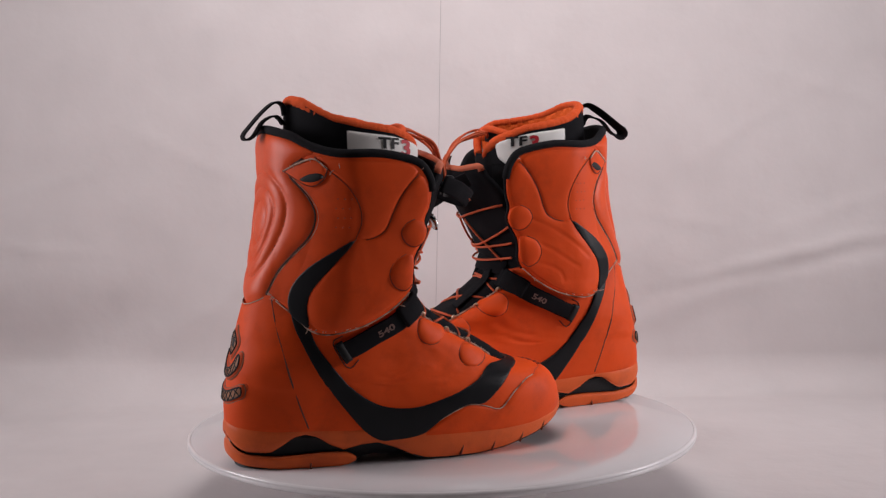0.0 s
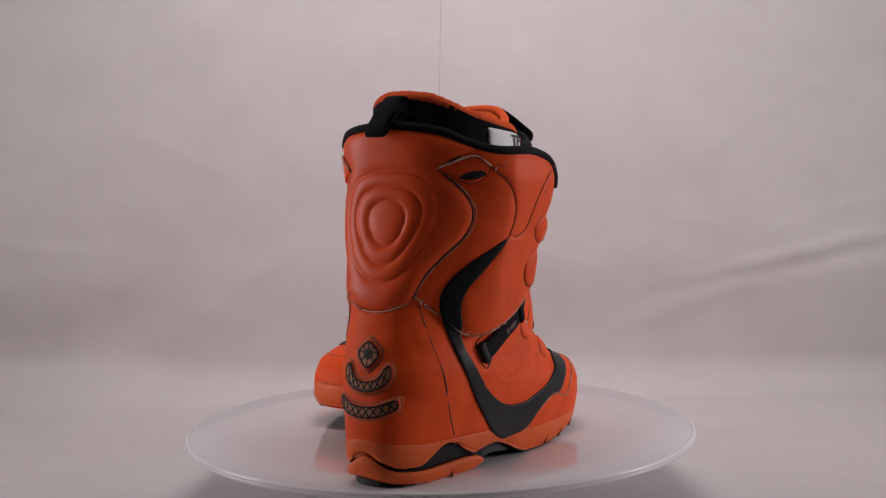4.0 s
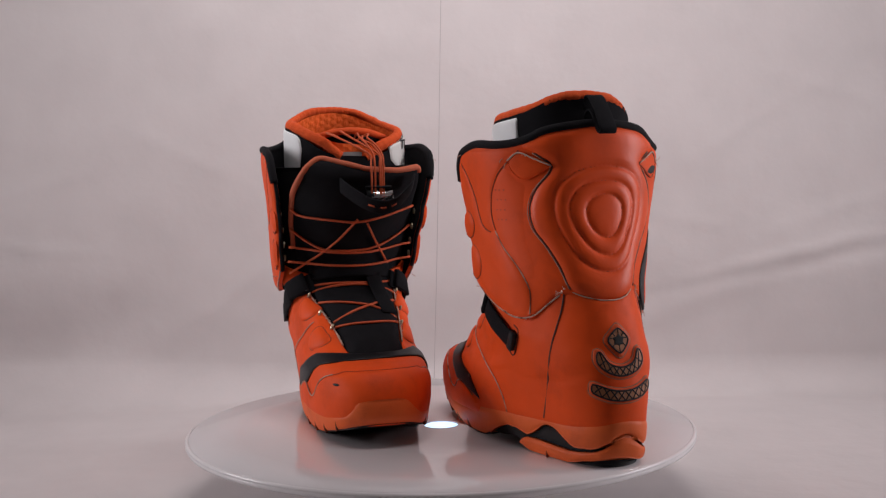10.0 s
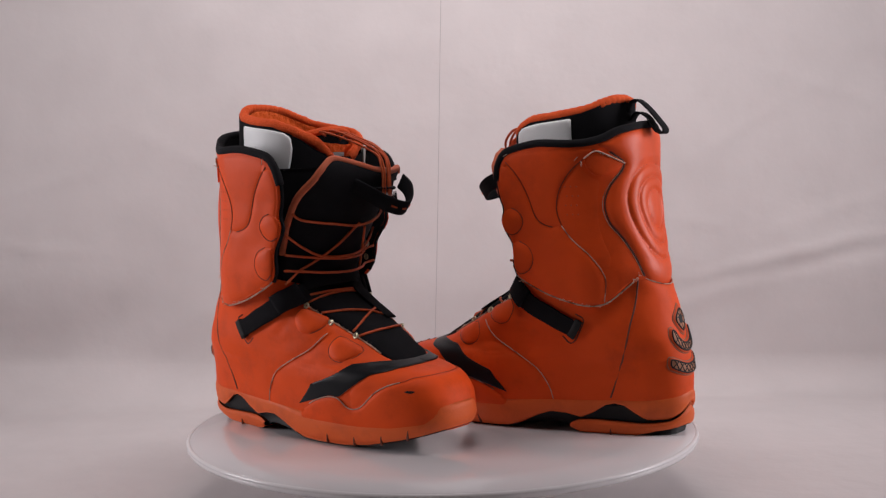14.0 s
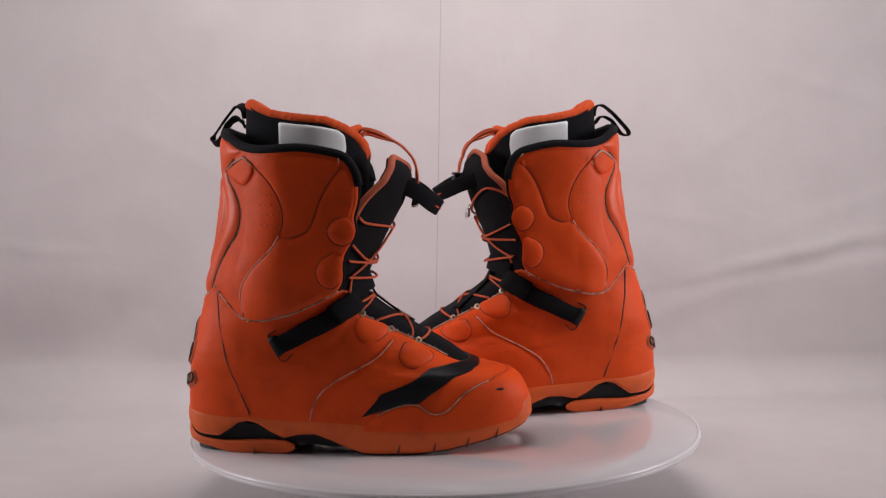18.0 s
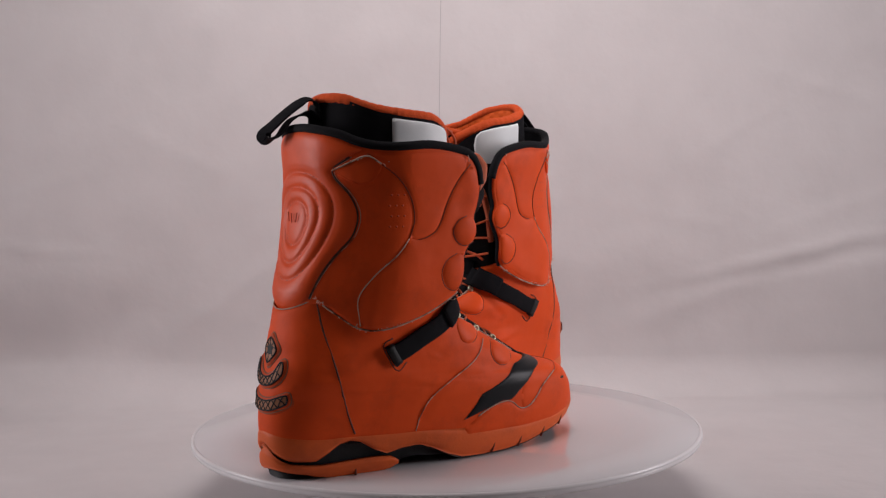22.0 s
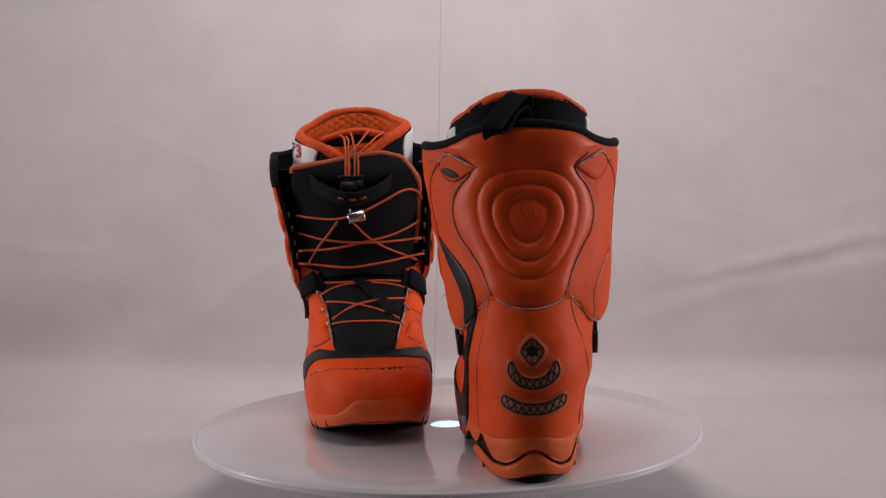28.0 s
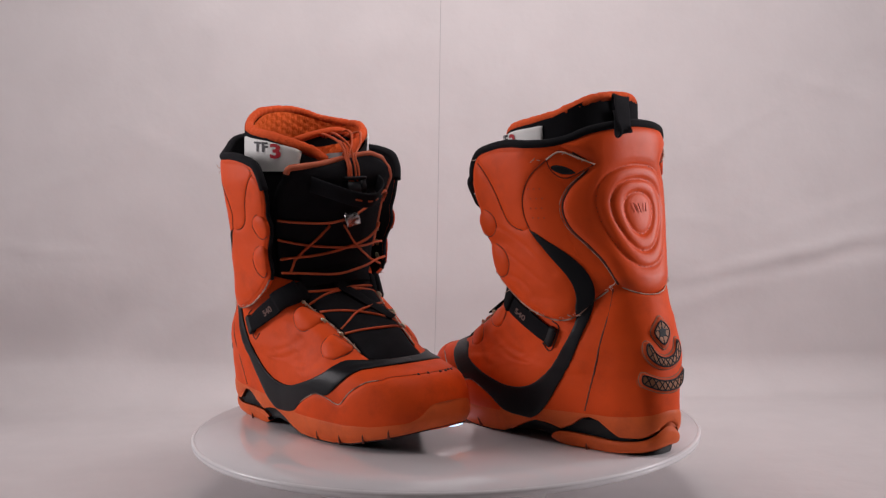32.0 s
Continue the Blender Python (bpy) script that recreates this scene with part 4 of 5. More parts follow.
    # heel badges with a lattice
    for pts, mid_z in ((((0, .1245), (.0075, .1185), (.0130, .1105), (.0080, .1015), (0, .0950), (-.0080, .1015), (-.0130, .1105), (-.0075, .1185)), 0),
                       (((-.023, .103), (-.025, .092), (-.015, .081), (0, .0775), (.015, .081), (.025, .092), (.023, .103), (.017, .103), (.011, .094), (0, .090), (-.011, .094), (-.017, .103)), 1),
                       (((-.0290, .0768), (-.0302, .0735), (-.0295, .0665), (-.0250, .0628), (-.014, .0585), (0, .0570), (.014, .0585), (.0250, .0628), (.0295, .0665), (.0302, .0735), (.0290, .0768), (.0250, .0765), (.013, .0718), (0, .0702), (-.013, .0718), (-.0250, .0765)), 2)):
        slim = (1, .95, .92)[mid_z]
        b = RR(*[(l * slim, z) for l, z in pts])
        badge = put("heel_badge", patch(SKIN, b, .0020, .0030, base=.0010, smooth=4, step=.0022), ORANGE_GRIMY, "raised heel badge with a dark lattice")
        c = np.mean(np.array(b), 0)
        shrunk = [tuple(c + (np.array(q) - c) * (.72 if mid_z == 0 else .86)) for q in b] if mid_z == 0 else RR(*[(l * slim, z) for l, z in {
            1: ((-.0205, .1005), (-.0218, .092), (-.013, .0835), (0, .0803), (.013, .0835), (.0218, .092), (.0205, .1005), (.0178, .1005), (.012, .0912), (0, .0875), (-.012, .0912), (-.0178, .1005)),
            2: ((-.0270, .0745), (-.0276, .0725), (-.0272, .0680), (-.0235, .0650), (-.014, .0611), (0, .0597), (.014, .0611), (.0235, .0650), (.0272, .0680), (.0276, .0725), (.0270, .0745), (.0235, .0737), (.013, .0695), (0, .0679), (-.013, .0695), (-.0235, .0737))}[mid_z]])
        put("badge_surround", patch(SKIN, [tuple(c + (np.array(q) - c) * (1.10 if mid_z else 1.16)) for q in b], .0006, .003, base=.0007, smooth=4, step=.003), ORANGE_GRIMY, parent=badge)
        put("badge_mesh", patch(SKIN, shrunk, .0006, .001, base=.0029, smooth=4, step=.002), OLIVE, parent=badge)
        put("badge_edge", strip(SKIN, shrunk, .0008, .0033, smooth=4, closed=True), BLACK_RUBBER, parent=badge)
        put("badge_edge", strip(SKIN, b, .0006, .0014, smooth=4, closed=True), surface_cache("dirty_tan_edge", (0.30, 0.13, 0.07)), parent=badge)
        if mid_z == 0:
            star = RR((0, .1165), (.0022, .1132), (.0058, .1125), (.0042, .1095), (.0050, .1058), (.0012, .1062), (0, .1030), (-.0012, .1062), (-.0050, .1058), (-.0042, .1095), (-.0058, .1125), (-.0022, .1132))
            put("badge_star", patch(SKIN, star, .0005, .001, base=.0033, smooth=2, step=.0016), BLACK_RUBBER, parent=badge)
            for q in (((0, .116), (0, .1205)), ((.005, .112), (.0085, .1115)), ((-.005, .112), (-.0085, .1115)), ((0, .104), (0, .0995)), ((.004, .107), (.0065, .1040)), ((-.004, .107), (-.0065, .1040)), ((.003, .1135), (.0055, .1170)), ((-.003, .1135), (-.0055, .1170))):
                put("badge_lattice", strip(SKIN, RR(*q), .0005, .0035, smooth=2, step=.003), BLACK_RUBBER, parent=badge)
        else:
            # crossed bars between the lower and the upper edge, cell by cell
            rim_q = curve_through(np.array(shrunk) * (SKIN.lu, SKIN.lv), 8, True)
            wide = (rim_q[:, 0].min(), rim_q[:, 0].max())
            cells = 8 if mid_z == 2 else 7
            marks = []
            for f in np.linspace(.05, .95, cells + 1):
                u = wide[0] + (wide[1] - wide[0]) * f
                hits = [p[1] + (u - p[0]) / (q[0] - p[0]) * (q[1] - p[1]) for p, q in zip(rim_q, np.roll(rim_q, -1, 0)) if (p[0] - u) * (q[0] - u) < 0]
                marks.append((u / SKIN.lu, min(hits) / SKIN.lv, max(hits) / SKIN.lv))
            for (u0, a0, b0), (u1, a1, b1) in zip(marks, marks[1:]):
                for q in (((u0, a0), (u1, b1)), ((u0, b0), (u1, a1))):
                    put("badge_lattice", strip(SKIN, q, .00062, .0034, smooth=0, step=.003), BLACK_RUBBER, parent=badge)

    # ankle strap ends with their buckles
    for s in (1, -1):
        line = S(s, (.083, .104), (.095, .109), (.110, .117), (.126, .125), (.142, .134), (.153, .142))
        o = spaced(curve_through(np.array(line), 6), .005 / .3)
        p, q = SKIN.at(o[:, 0], o[:, 1], .0045), SKIN.at(o[:, 0], o[:, 1], .0145)
        strap = put("ankle_strap", band(p, q - p, np.linspace(.016, .019, len(o)), .003), BLACK, "black webbing ankle strap")
        o2 = spaced(curve_through(np.array(S(s, (.079, .112), (.083, .104), (.088, .096))), 6), .004 / .3)
        p, q = SKIN.at(o2[:, 0], o2[:, 1], .0040), SKIN.at(o2[:, 0], o2[:, 1], .014)
        put("strap_anchor", band(p, q - p, .0075, .005), BLACK_RUBBER, parent=strap)
        put("strap_seam", strip(SKIN, S(s, (.083, .118), (.075, .113), (.079, .102), (.088, .089), (.097, .096)), .0006, .0014, smooth=4), SEAM)
        o3 = spaced(curve_through(np.array(S(s, (.134, .130), (.142, .1355), (.150, .142))), 6), .004 / .3)
        p, q = SKIN.at(o3[:, 0], o3[:, 1], .0065), SKIN.at(o3[:, 0], o3[:, 1], .016)
        put("strap_buckle", band(p, q - p, .020, .005), BLACK, parent=strap)
        if s > 0:
            d = 1 if side < 0 else -1
            v2, f2 = letters("540", .0085)
            mid2 = (v2.max(0) + v2.min(0)) / 2
            q2 = (v2 - mid2) * (1.25 * d, 1.0)
            uv = np.array([SKIN.side(.1205 + a * .885 - b * .46, .1216 + a * .46 + b * .885, s) for a, b in q2])
            w = SKIN.at(uv[:, 0], uv[:, 1], .0064)
            put("strap_print", (w, f2 if d < 0 else [q[::-1] for q in f2]), surface_cache("pale_print", (0.15, 0.085, 0.07)), "worn grey print", parent=strap, smooth=False)

    # tongue with orange piping
    rows = 26
    verts, faces = [], []
    cols = 31
    def tongue_edge(q):
        return np.interp(q, [0, .25, .6, .86, .94, 1], [.046, .058, .066, .067, .061, .046])
    for lay in (0.0, -.007):
        for r in range(rows):
            q = r / (rows - 1)
            for c in range(cols):
                pq = -1 + 2 * c / (cols - 1)
                l = pq * (tongue_edge(q) if pq < 0 else np.interp(q, [0, .25, .6, .86, 1], [.046, .058, .067, .069, .066]))
                z = .125 + q * (np.interp(l, [a for a, b in top_line], [b for a, b in top_line]) - .125)
                verts.append((tongue_x(l, z) + lay, l, z))
    per = rows * cols
    for r in range(rows - 1):
        for c in range(cols - 1):
            a = r * cols + c
            faces.append((a, a + 1, a + cols + 1, a + cols))
            faces.append((per + a, per + a + cols, per + a + cols + 1, per + a + 1))
    rim_i = [r * cols for r in range(rows)] + [(rows - 1) * cols + c for c in range(1, cols)] + [r * cols + cols - 1 for r in range(rows - 2, -1, -1)]
    for a, b in zip(rim_i, rim_i[1:]):
        faces.append((a, b, per + b, per + a))
    tongue = put("tongue", (verts, faces), BLACK, "black padded tongue")
    edge_pts = np.array([verts[i] for i in rim_i])[10:rows + cols] + (-.002, 0, 0)
    put("tongue_piping", tube(spaced(edge_pts, .004), .0034, 8), PIPING, "faded orange piping", parent=tongue)
    # glossy instep bar of the tongue
    p = front_line([(-.045, .152), (-.02, .156), (0, .157), (.02, .156), (.045, .152)], .004)
    put("tongue_bar", band(p, np.array([(1, 0, .3)] * len(p)), .016, .002), BLACK, parent=tongue)

    # laces over the tongue
    e = .068
    if side > 0:
        runs = (((-e, .219), (-.0575, .2122), (-.0243, .2074), (-.0012, .2055), (.0286, .2099), (e, .2195)),
                ((-e, .199), (-.0517, .1863), (-.032, .177), (0, .1755), (.0243, .1784), (.05, .188), (e, .199)),
                ((-e, .180), (-.0234, .1741), (.02, .1735), (e, .180)), ((-e, .165), (-.0232, .1605), (.02, .1600), (e, .165)),
                ((-.066, .152), (-.046, .1649), (-.0236, .1833), (-.0014, .2081)), ((.0106, .2035), (.0239, .1846), (.0417, .1600)))
    else:
        runs = (((e, .212), (.0512, .2095), (.0246, .2083), (-.0052, .2146), (-.0253, .2241), (-.0493, .2364), (-.064, .235), (-.071, .226)),
                ((e, .193), (.039, .186), (-.0092, .1826), (-e, .184)), ((e, .174), (.038, .176), (-.0092, .1836), (-.04, .191), (-e, .203)),
                ((e, .161), (.0143, .1570), (-.0186, .1600), (-e, .168)), ((.058, .160), (.044, .1832), (.0243, .2059)), ((.0064, .2052), (-.0243, .1797), (-.060, .161)))
    for pts in runs:
        line = front_line(pts, .0035 if max(b for a, b in pts) > .17 else .0085)
        line[:, 0] = np.maximum(line[:, 0], .151)
        put("lace", tube(line, .00125, 7), ORANGE_CORD)
    # raised lower tongue in the throat
    inner = [(a * .97, b) for a, b in throat]
    pad = FF(*inner) + FF(*[(-a, b) for a, b in inner[::-1]])
    put("lower_tongue", patch(SKIN, pad, .0085, .022, base=-.003, smooth=3, step=.005), BLACK, "black lower tongue in the throat")
    # laces over the instep
    for pts in (((-.046, .138), (-.02, .139), (.02, .138), (.046, .140)), ((-.044, .132), (-.01, .136), (.02, .134), (.044, .128)),
                ((-.041, .122), (-.012, .118), (.012, .114), (.034, .106)), ((.040, .121), (.012, .116), (-.012, .111), (-.034, .105)),
                ((-.034, .101), (0, .1005), (.034, .102))):
        o = np.array(FF(*pts))
        o = spaced(curve_through(o, 8), .02)
        lift = .0015 + .0055 * np.clip(1 - np.abs(np.linspace(-1, 1, len(o))) ** 2.5, 0, 1)
        put("lace", tube(SKIN.at(o[:, 0], o[:, 1], lift), .00125, 7), ORANGE_CORD)
    for s in (1, -1):
        for l, z in ((.047, .129), (.043, .113), (.037, .101)):
            a = np.array(FF((s * l, z)))
            c = SKIN.at(a[:, 0], a[:, 1], .0022)[0]
            put("eyelet", tube([c + np.array((math.cos(k) * .0022, math.sin(k) * .0022 * .6, math.sin(k) * .0022)) for k in np.linspace(0, 2 * math.pi, 13)[:-1]], .0011, 6, True), BRASS)
        for z in (.212, .196, .181, .167):
            c = CUFF.at(*np.array([CUFF.side(.138, z, s)]).T, -.006)[0]
            put("eyelet", tube([c + np.array((.001 + math.cos(k) * .002, 0, math.sin(k) * .0026)) for k in np.linspace(0, 2 * math.pi, 11)[:-1]], .0011, 6, True), BRASS)
    # webbing tail hanging over the instep laces
    o = np.array(FF(*(((.022, .146), (.024, .132), (.025, .120), (.026, .108)) if side > 0 else ((.006, .146), (-.005, .133), (-.016, .120), (-.027, .107)))))
    o = spaced(curve_through(o, 6), .004 / .3)
    p, q = SKIN.at(o[:, 0], o[:, 1], np.linspace(.0085, .0062, len(o))), SKIN.at(o[:, 0], o[:, 1], .020)
    put("webbing_tail", band(p, q - p, .017 if side > 0 else .013, .002), BLACK)

    # pull handle, lace lock and finger loops
    (xt, zt), xr, zr = tip, tongue_x(lock_l, .245) - lean - .002, .245
    dx, dz = xt - xr, zt - zr
    hp = curve_through([(xr - .006, lock_l - .042, zr + .002), (xr + .35 * dx, lock_l - .034, zr + .3 * dz), (xr + .8 * dx, lock_l - .018, zr + .8 * dz), (xt, lock_l, zt),
                        (xr + .8 * dx, lock_l + .018, zr + .8 * dz), (xr + .35 * dx, lock_l + .034, zr + .3 * dz), (xr - .006, lock_l + .042, zr + .002)], 6)
    out = np.cross(np.gradient(hp, axis=0), (.536, 0, .844))
    out /= np.linalg.norm(out, axis=1, keepdims=True)
    put("pull_handle", band(hp, out, .0155, .0022), BLACK, "black webbing pull handle", parent=tongue)
    flip = 1 if out[18][0] > 0 else -1
    for k in range(3):
        q = hp[13 + 4 * k:16 + 4 * k] + out[13 + 4 * k:16 + 4 * k] * .0012 * flip
        put("handle_print", tube(q, .0009, 5), ORANGE_CORD, parent=tongue)
    lx = float(tongue_x(lock_l, lock_z)) + .010
    for name, l, w, dz, mat in (("lace_lock", lock_l - .009, .008, 0, BLACK_GLOSS), ("lace_lock", lock_l + .003, .027 if twist else .017, -.002, STEEL if twist else BLACK_GLOSS), ("lock_bar", lock_l, .028, .0085, BLACK_GLOSS)):
        h = .0070 if name == "lace_lock" else .0016
        c = np.array([(lx, l, lock_z + dz + h), (lx + .0015, l, lock_z + dz), (lx, l, lock_z + dz - h)])
        put(name, band(c, np.array([(1, 0, .1)] * 3), w, .006), mat, "bright metal lace lock")
    if not twist:
        tx = float(tongue_x(0, .211)) + .007
        c = np.array([(tx, .002, .217), (tx + .002, .001, .211), (tx + .001, 0, .205)])
        put("lace_tag", band(c, np.array([(1, 0, .1)] * 3), .021, .0030), STEEL, "bright metal lace clip", parent=tongue)
        for l in (-.006, .009):
            put("tag_pin", tube([(tx, l, .214), (tx, l * .9, .2185)], .0011, 6), STEEL, parent=tongue)
    for l0, l1, zt in ((-.010, -.022, .297), (-.005, .004, .296), (.002, -.010, .2985), (.007, .013, .295), (.004, .008, .293)):
        lc = l0 * .8 + lock_l
        pts = curve_through([(lx + .003, lc, lock_z), (tongue_x(lc, .252) + .005, lc, .252), (.2085, lc, .264), (.203, lc, .274), (.193, (lc + l1) / 2, .284), (.177, l1, zt - .004), (.163, l1 * 1.3, zt), (.158, l1 * .7, zt - .004)], 7)
        put("finger_loop", tube(pts, .0011, 7), ORANGE_CORD)

    # liner: black outside, white side labels, orange knit inside, ropelike rim
    liner = new("liner")
    liner.parent = it
    tagged(liner, "removable black liner lined with orange honeycomb knit")
    us = np.linspace(-1, 1, 141)[:-1]
    n = len(us)

    def wall(form, z0, drop, inward):
        verts, faces = [], []
        R = 22
        ref = form.at(us, np.full(n, .8))
        zt = liner_top(ref[:, 0], ref[:, 1]) - drop
        for r in range(R):
            z = z0 + (zt - z0) * r / (R - 1)
            p = form.at(us, np.array([form.level(a) for a in z]))
            p[:, 2] = z
            verts += [tuple(q) for q in p]
        for r in range(R - 1):
            for i in range(n):
                j = (i + 1) % n
                q = (r * n + i, r * n + n + i, r * n + n + j, r * n + j)
                faces.append(q[::-1] if inward else q)
        return verts, faces
    put("liner_wall", wall(LINER_OUT, .19, .004, False), BLACK, "black liner wall", parent=liner)
    fine = np.linspace(-1, 1, 281)[:-1]
    ref = LINER_IN.at(fine, np.full(280, .8))
    zt = liner_top(ref[:, 0], ref[:, 1]) - .003
    run = np.concatenate([[0], np.cumsum(np.linalg.norm(np.diff(ref, axis=0), axis=1))])
    v, f = [], []
    drops = np.concatenate([[.13, .10], np.linspace(.085, 0, 62)])
    for d in drops:
        z = np.maximum(zt - d, .17)
        k = 2 * math.pi / .0066
        cell = (np.cos(k * run) + np.cos(k * (run / 2 + z * .866)) + np.cos(k * (run / 2 - z * .866))) / 3
        p = LINER_IN.at(fine, np.array([LINER_IN.level(q) for q in z]), -.0010 * np.clip(cell + .5, 0, .8))
        p[:, 2] = z
        v += [tuple(q) for q in p]
    for r in range(len(drops) - 1):
        for i in range(280):
            j = (i + 1) % 280
            f.append((r * 280 + j, r * 280 + 280 + j, r * 280 + 280 + i, r * 280 + i))
    f.append(tuple(range(280)))
    put("liner_lining", (v, f), ORANGE_KNIT, "orange honeycomb knit lining", parent=liner)
    rim_pts = []
    for u in np.linspace(-.93, .93, 400):
        p = LINER_OUT.at([u], [LINER_OUT.level(.30)], -.005)[0]
        p[2] = liner_top(p[0], p[1]) - .002 - .010 * np.clip((abs(u) - .84) / .09, 0, 1)
        rim_pts.append(p)
    run = np.concatenate([[0], np.cumsum(np.linalg.norm(np.diff(np.array(rim_pts), axis=0), axis=1))])
    rad = np.array([.0040 + .0004 * abs(math.sin(math.pi * (a / .0070 + .5 * noise.noise((a * 60, 2.2, side))))) ** .8 + .0005 * noise.noise((a * 90, 3.3, side)) for a in run])
    put("liner_rim", tube(rim_pts, rad, 12, flat=1.25), ORANGE_RIM, "puckered orange knit rim", parent=liner)
    tv, tf = [], []
    for lay in (0, -.006):
        for r in range(8):
            for c in range(13):
                a = -1 + c / 6
                tv.append((.157 - .016 * a * a + lay, a * .038, .245 + r / 7 * (.054 - .008 * a * a)))
    for r in range(7):
        for c in range(12):
            a = r * 13 + c
            tf += [(a, a + 1, a + 14, a + 13), (104 + a, 104 + a + 13, 104 + a + 14, 104 + a + 1)]
    put("liner_tongue", (tv, tf), BLACK, "black liner tongue", parent=liner)
    put("liner_tongue_rim", tube([tv[91 + c] for c in range(13)], .0036, 8), ORANGE_RIM, parent=liner)
    tag = [(.1605, l, z) for z in (.259, .277) for l in (-.014, -.002, .010)]
    tag = [(x - .016 * (l / .038) ** 2, l, z) for x, l, z in tag]
    put("size_tag", (tag, [(0, 1, 4, 3), (1, 2, 5, 4)]), surface_cache("grey_tag_cloth", (0.36, 0.36, 0.36)), "small grey size tag", parent=liner)
    for s, mat in ((1, WHITE), (-1, SILVER_CLOTH)):
        def lab_at(x, z):
            return LINER_OUT.side(x, z, s)
        lab = [lab_at(x, z) for x, z in ((.090, .270), (.090, .3045 - s * .0035 - .0035), (.104, .3025 - s * .0035 - .0035), (.118, .301 - s * .0035 - .0035), (.131, .299 - s * .0035 - .0035), (.143, .296 - s * .0035 - .0035), (.152 + s * .004, .2915 - s * .0035 - .0035), (.154 + s * .005, .281), (.152 + s * .005, .268), (.144, .255), (.138, .243), (.115, .240), (.092, .240))]
        plate = put("side_label", patch(LINER_OUT, lab, .0012, .002, base=.0008, smooth=0, step=.003), mat, "white cloth label" if s > 0 else "plain silvery cloth label", parent=liner)
        if s > 0:
            d = 1 if side < 0 else -1
            x0 = .116 if d > 0 else .150
            for text, off, mt, sc in (("TF", 0.0, INK, 1.3), ("3", .0195, RED, 1.2)):
                v2, f2 = letters(text, .0130 if text == "TF" else .0190)
                zb = (.2825 if text == "TF" else .2775) - (.0028 if side > 0 else 0)
                uv = np.array([LINER_OUT.side(x0 + d * (off + a * sc), zb + b - .08 * (off + a) * d, 1) for a, b in v2])
                w = LINER_OUT.at(uv[:, 0], uv[:, 1], .0027)
                put("label_print", (w, f2 if d < 0 else [q[::-1] for q in f2]), mt, "print on the label", parent=plate, smooth=False)

    # pull loop of black webbing at the back
    lp = curve_through([(.051, 0, .310), (.049, 0, .3195), (.042, 0, .3215), (.032, 0, .314), (.021, 0, .302), (.014, 0, .293), (.016, 0, .289), (.023, 0, .292), (.032, 0, .305), (.043, 0, .3095), (.050, 0, .302)], 5)
    lp[:, 1] += twist * np.clip((.048 - lp[:, 0]) / .034, 0, 1)
    tan = np.gradient(lp, axis=0)
    put("pull_loop", band(lp, np.stack([-tan[:, 2], np.full(len(lp), .35 * twist / .03 * np.abs(tan[:, 0]).mean()), tan[:, 0]], 1), .016, .0018), BLACK, "black webbing pull loop")

    # sole
    def hi(x, l):
        # the toe bumper stands higher over the inner half of the tip
        rise, a, b = (min(1.0, max(0.0, k)) for k in ((x - .276) / .024, (l + .047) / .014, (.034 - l) / .022))
        bump = .0160 * rise * a * a * (3 - 2 * a) * b * b * (3 - 2 * b)
        return float(sole_level(x, SOLE_TOP)) + bump + .003 * math.exp(-(l / .02) ** 2) * float(x < .02)
    def lo(x, l):
        z = float(sole_level(x, MID_LOW))
        if x < .012:
            z += .012 * math.exp(-(l / .016) ** 2)
        return z
    put("midsole", sole_wall(SOLE, lo, hi, rows=10, bulge=.002), ORANGE_SOLE, "orange rubber midsole")
    # Under the arch the black core hangs lower, standing in for shade.
    put("sole_core", sole_wall(SOLE_IN, lambda x, l: float(np.interp(x, [.085, .098, .105, .116, .132, .150], [.0008, .0045, .0085, .0095, .0075, .0075])) if x < .15 else float(sole_level(x, MID_LOW)) + .0015, lambda x, l: .034, rows=4, bulge=0), BLACK_RUBBER, "black core showing between the sole layers")
    put("outsole", sole_wall(SOLE, lambda x, l: lo(x, l) - .0008, lambda x, l: lo(x, l) + .0010, x0=.150, rows=3, bulge=.0006), BLACK_RUBBER, "black outsole tread")
    def heel_lo(x, l):
        return .0005 + float(np.interp(x, [.084, .092, .098], [0, .0012, .0045])) + .009 * math.exp(-((l + .006) / .030) ** 2) * float(np.clip((.030 - x) / .02, 0, 1))
    def heel_hi(x, l):
        return float(sole_level(x, HEEL_HIGH)) + (.011 * math.exp(-(l / .016) ** 2) if x < .012 else 0)
    put("heel_block", sole_wall(SOLE, heel_lo, heel_hi, x1=.098, rows=7, bulge=.002), ORANGE_SOLE, "orange rubber heel block")
    # Dark cords laid on the sole; their colour paints the notches' shade.
    for s in (1, -1):
        for x in (.190, .224, .256, .284):
            z0 = float(sole_level(x, MID_LOW))
            pts = []
            for k in np.linspace(0, 1, 4):
                z = z0 + .0012 + .010 * k
                u, _ = SOLE.side(x + .0025 * k, z, s)
                pts.append(SOLE.at([u], [SOLE.level(z)], .0004)[0])
            put("tread_groove", tube(pts, (.0013, .0012, .0010, .0003), 6), surface_cache("groove_shade", (0.16, 0.035, 0.015)))
        for x in (.055,):
            u, _ = SOLE.side(x, .004, s)
            pts = [SOLE.at([u], [SOLE.level(z)], .0009)[0] for z in (.0005, .003, .006)]
            put("tread_groove", tube(pts, (.0013, .0010, .0003), 6), surface_cache("groove_shade", (0.16, 0.035, 0.015)))
    return tagged(it, label, "boot", "pair of snowboard boots")


CACHE = {}


def surface_cache(name, base):
    if name not in CACHE:
        CACHE[name] = surface(name, base, 0.7)
    return CACHE[name]


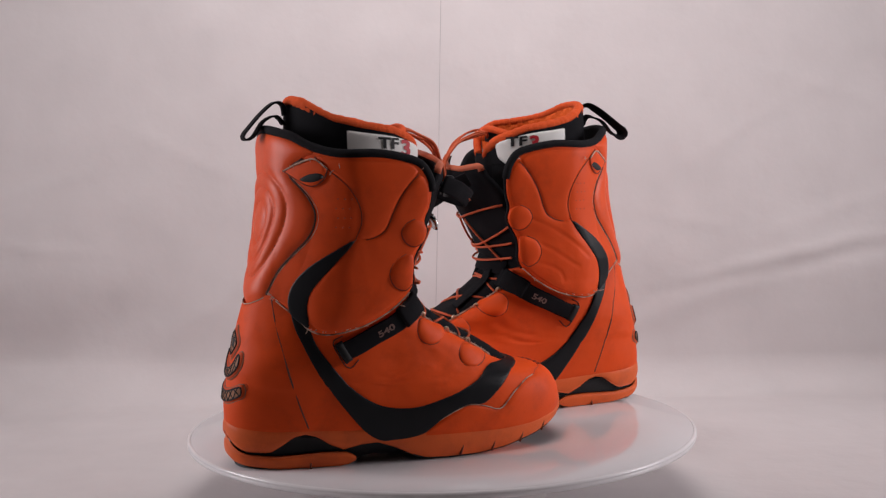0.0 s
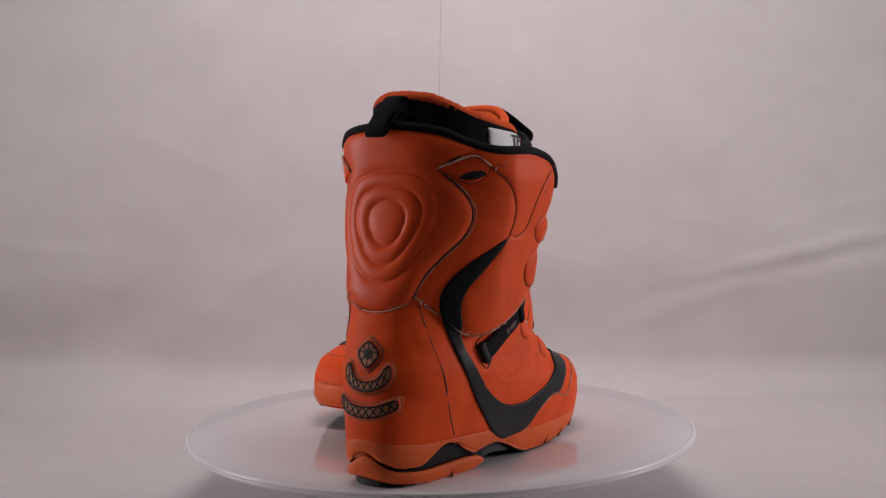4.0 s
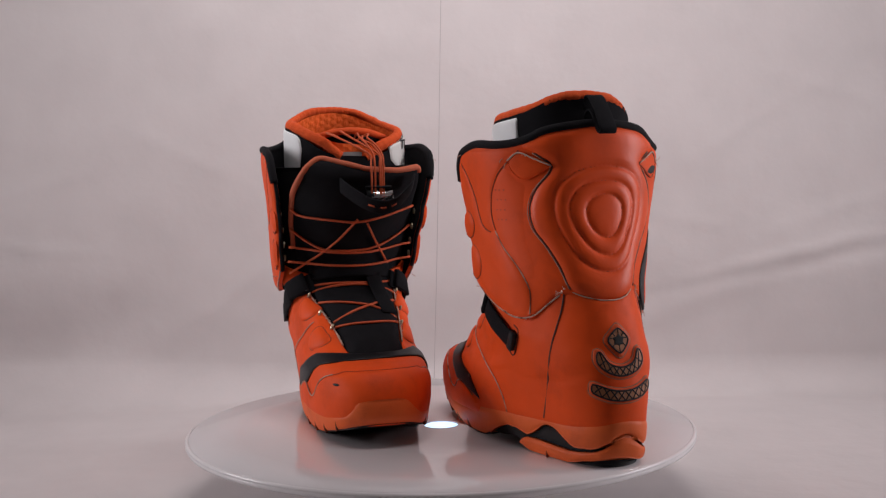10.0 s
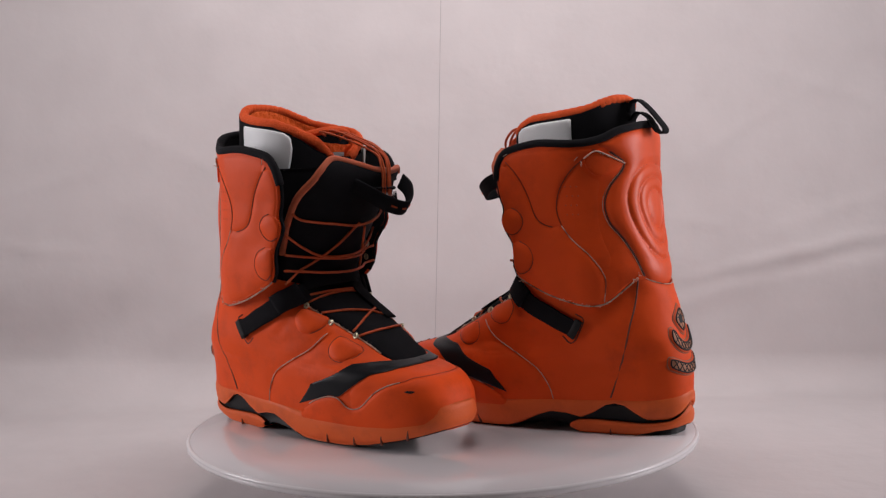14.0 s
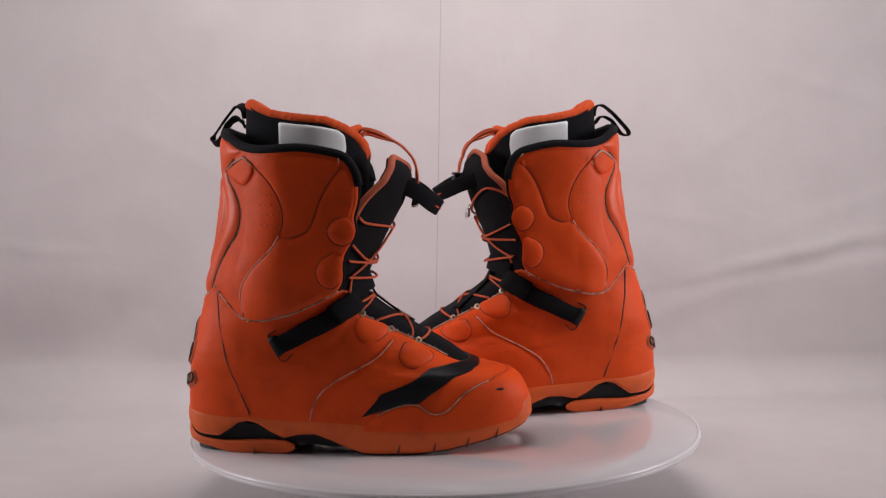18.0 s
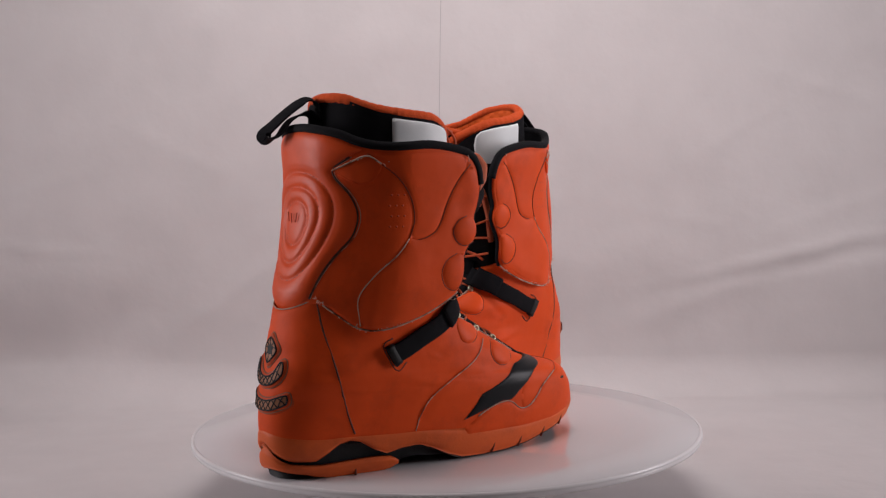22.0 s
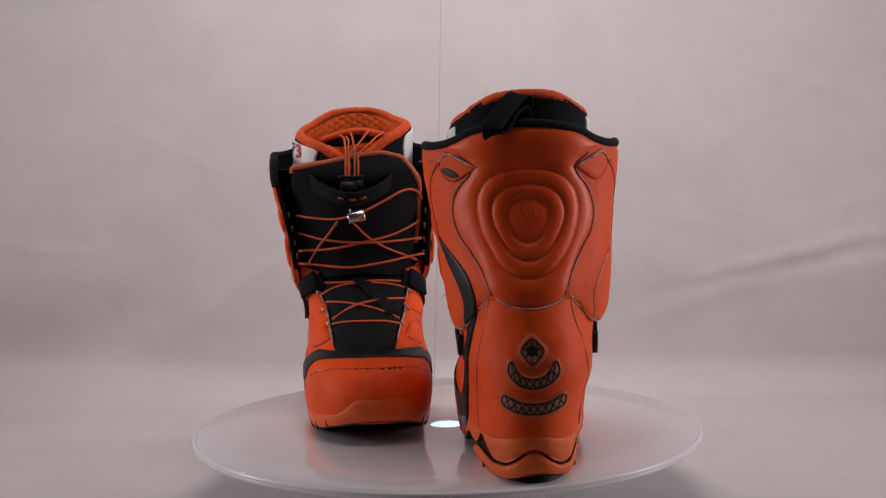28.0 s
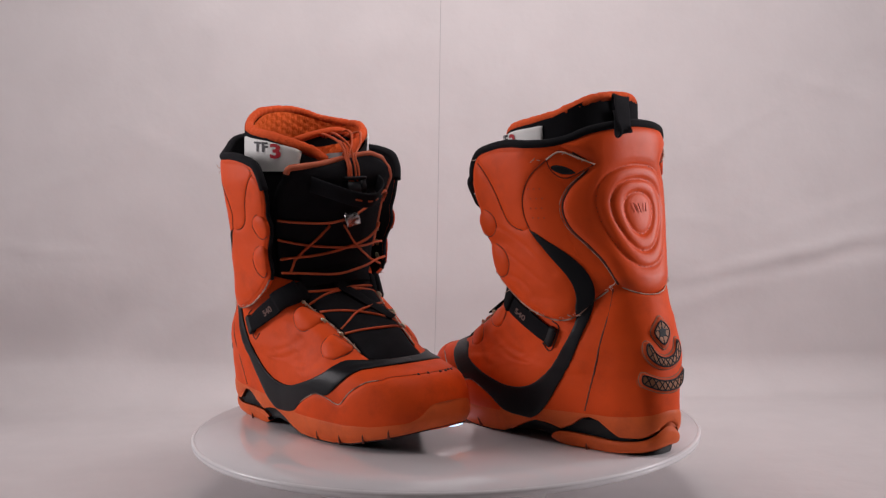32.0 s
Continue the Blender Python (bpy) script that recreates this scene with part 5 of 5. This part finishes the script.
RIGHT = boot(-1, "orange and black snowboard boot with a scuffed toe seam", [0, .006, .0095, .0105, .0105, .0075], 0.0, (.006, .243), (.2205, .2300), .014, ((-.06, .262), (-.05, .269), (-.026, .275), (0, .272), (.034, .266), (.07, .262)), .0072)
LEFT = boot(1, "orange snowboard boot with a nicked toe and pen-marked calf", [0, -.004, -.004, -.0015, .0005, .0005], 0.030, (.017, .2325), (.2305, .2220), 0.0, ((-.067, .257), (-.057, .267), (-.04, .271), (-.017, .265), (.006, .259), (.041, .257), (.07, .261)), 0.0)


# ---- motions: the disc turns and carries both boots round ----
def motions():
    rests = ((TURNTABLE, pose(-0.0018, 0.003, 0)), (RIGHT, pose(-0.1850, -0.1476, 0, 0, 0, 20.88)), (LEFT, pose(0.2039, 0.1281, 0, 0, 0, 194.42)))
    for thing, rest in rests:
        walk(thing, [(k * 0.25, pose(0, 0, 0, 0, 0, RATE * k * 0.25) @ rest) for k in range(129)])


motions()
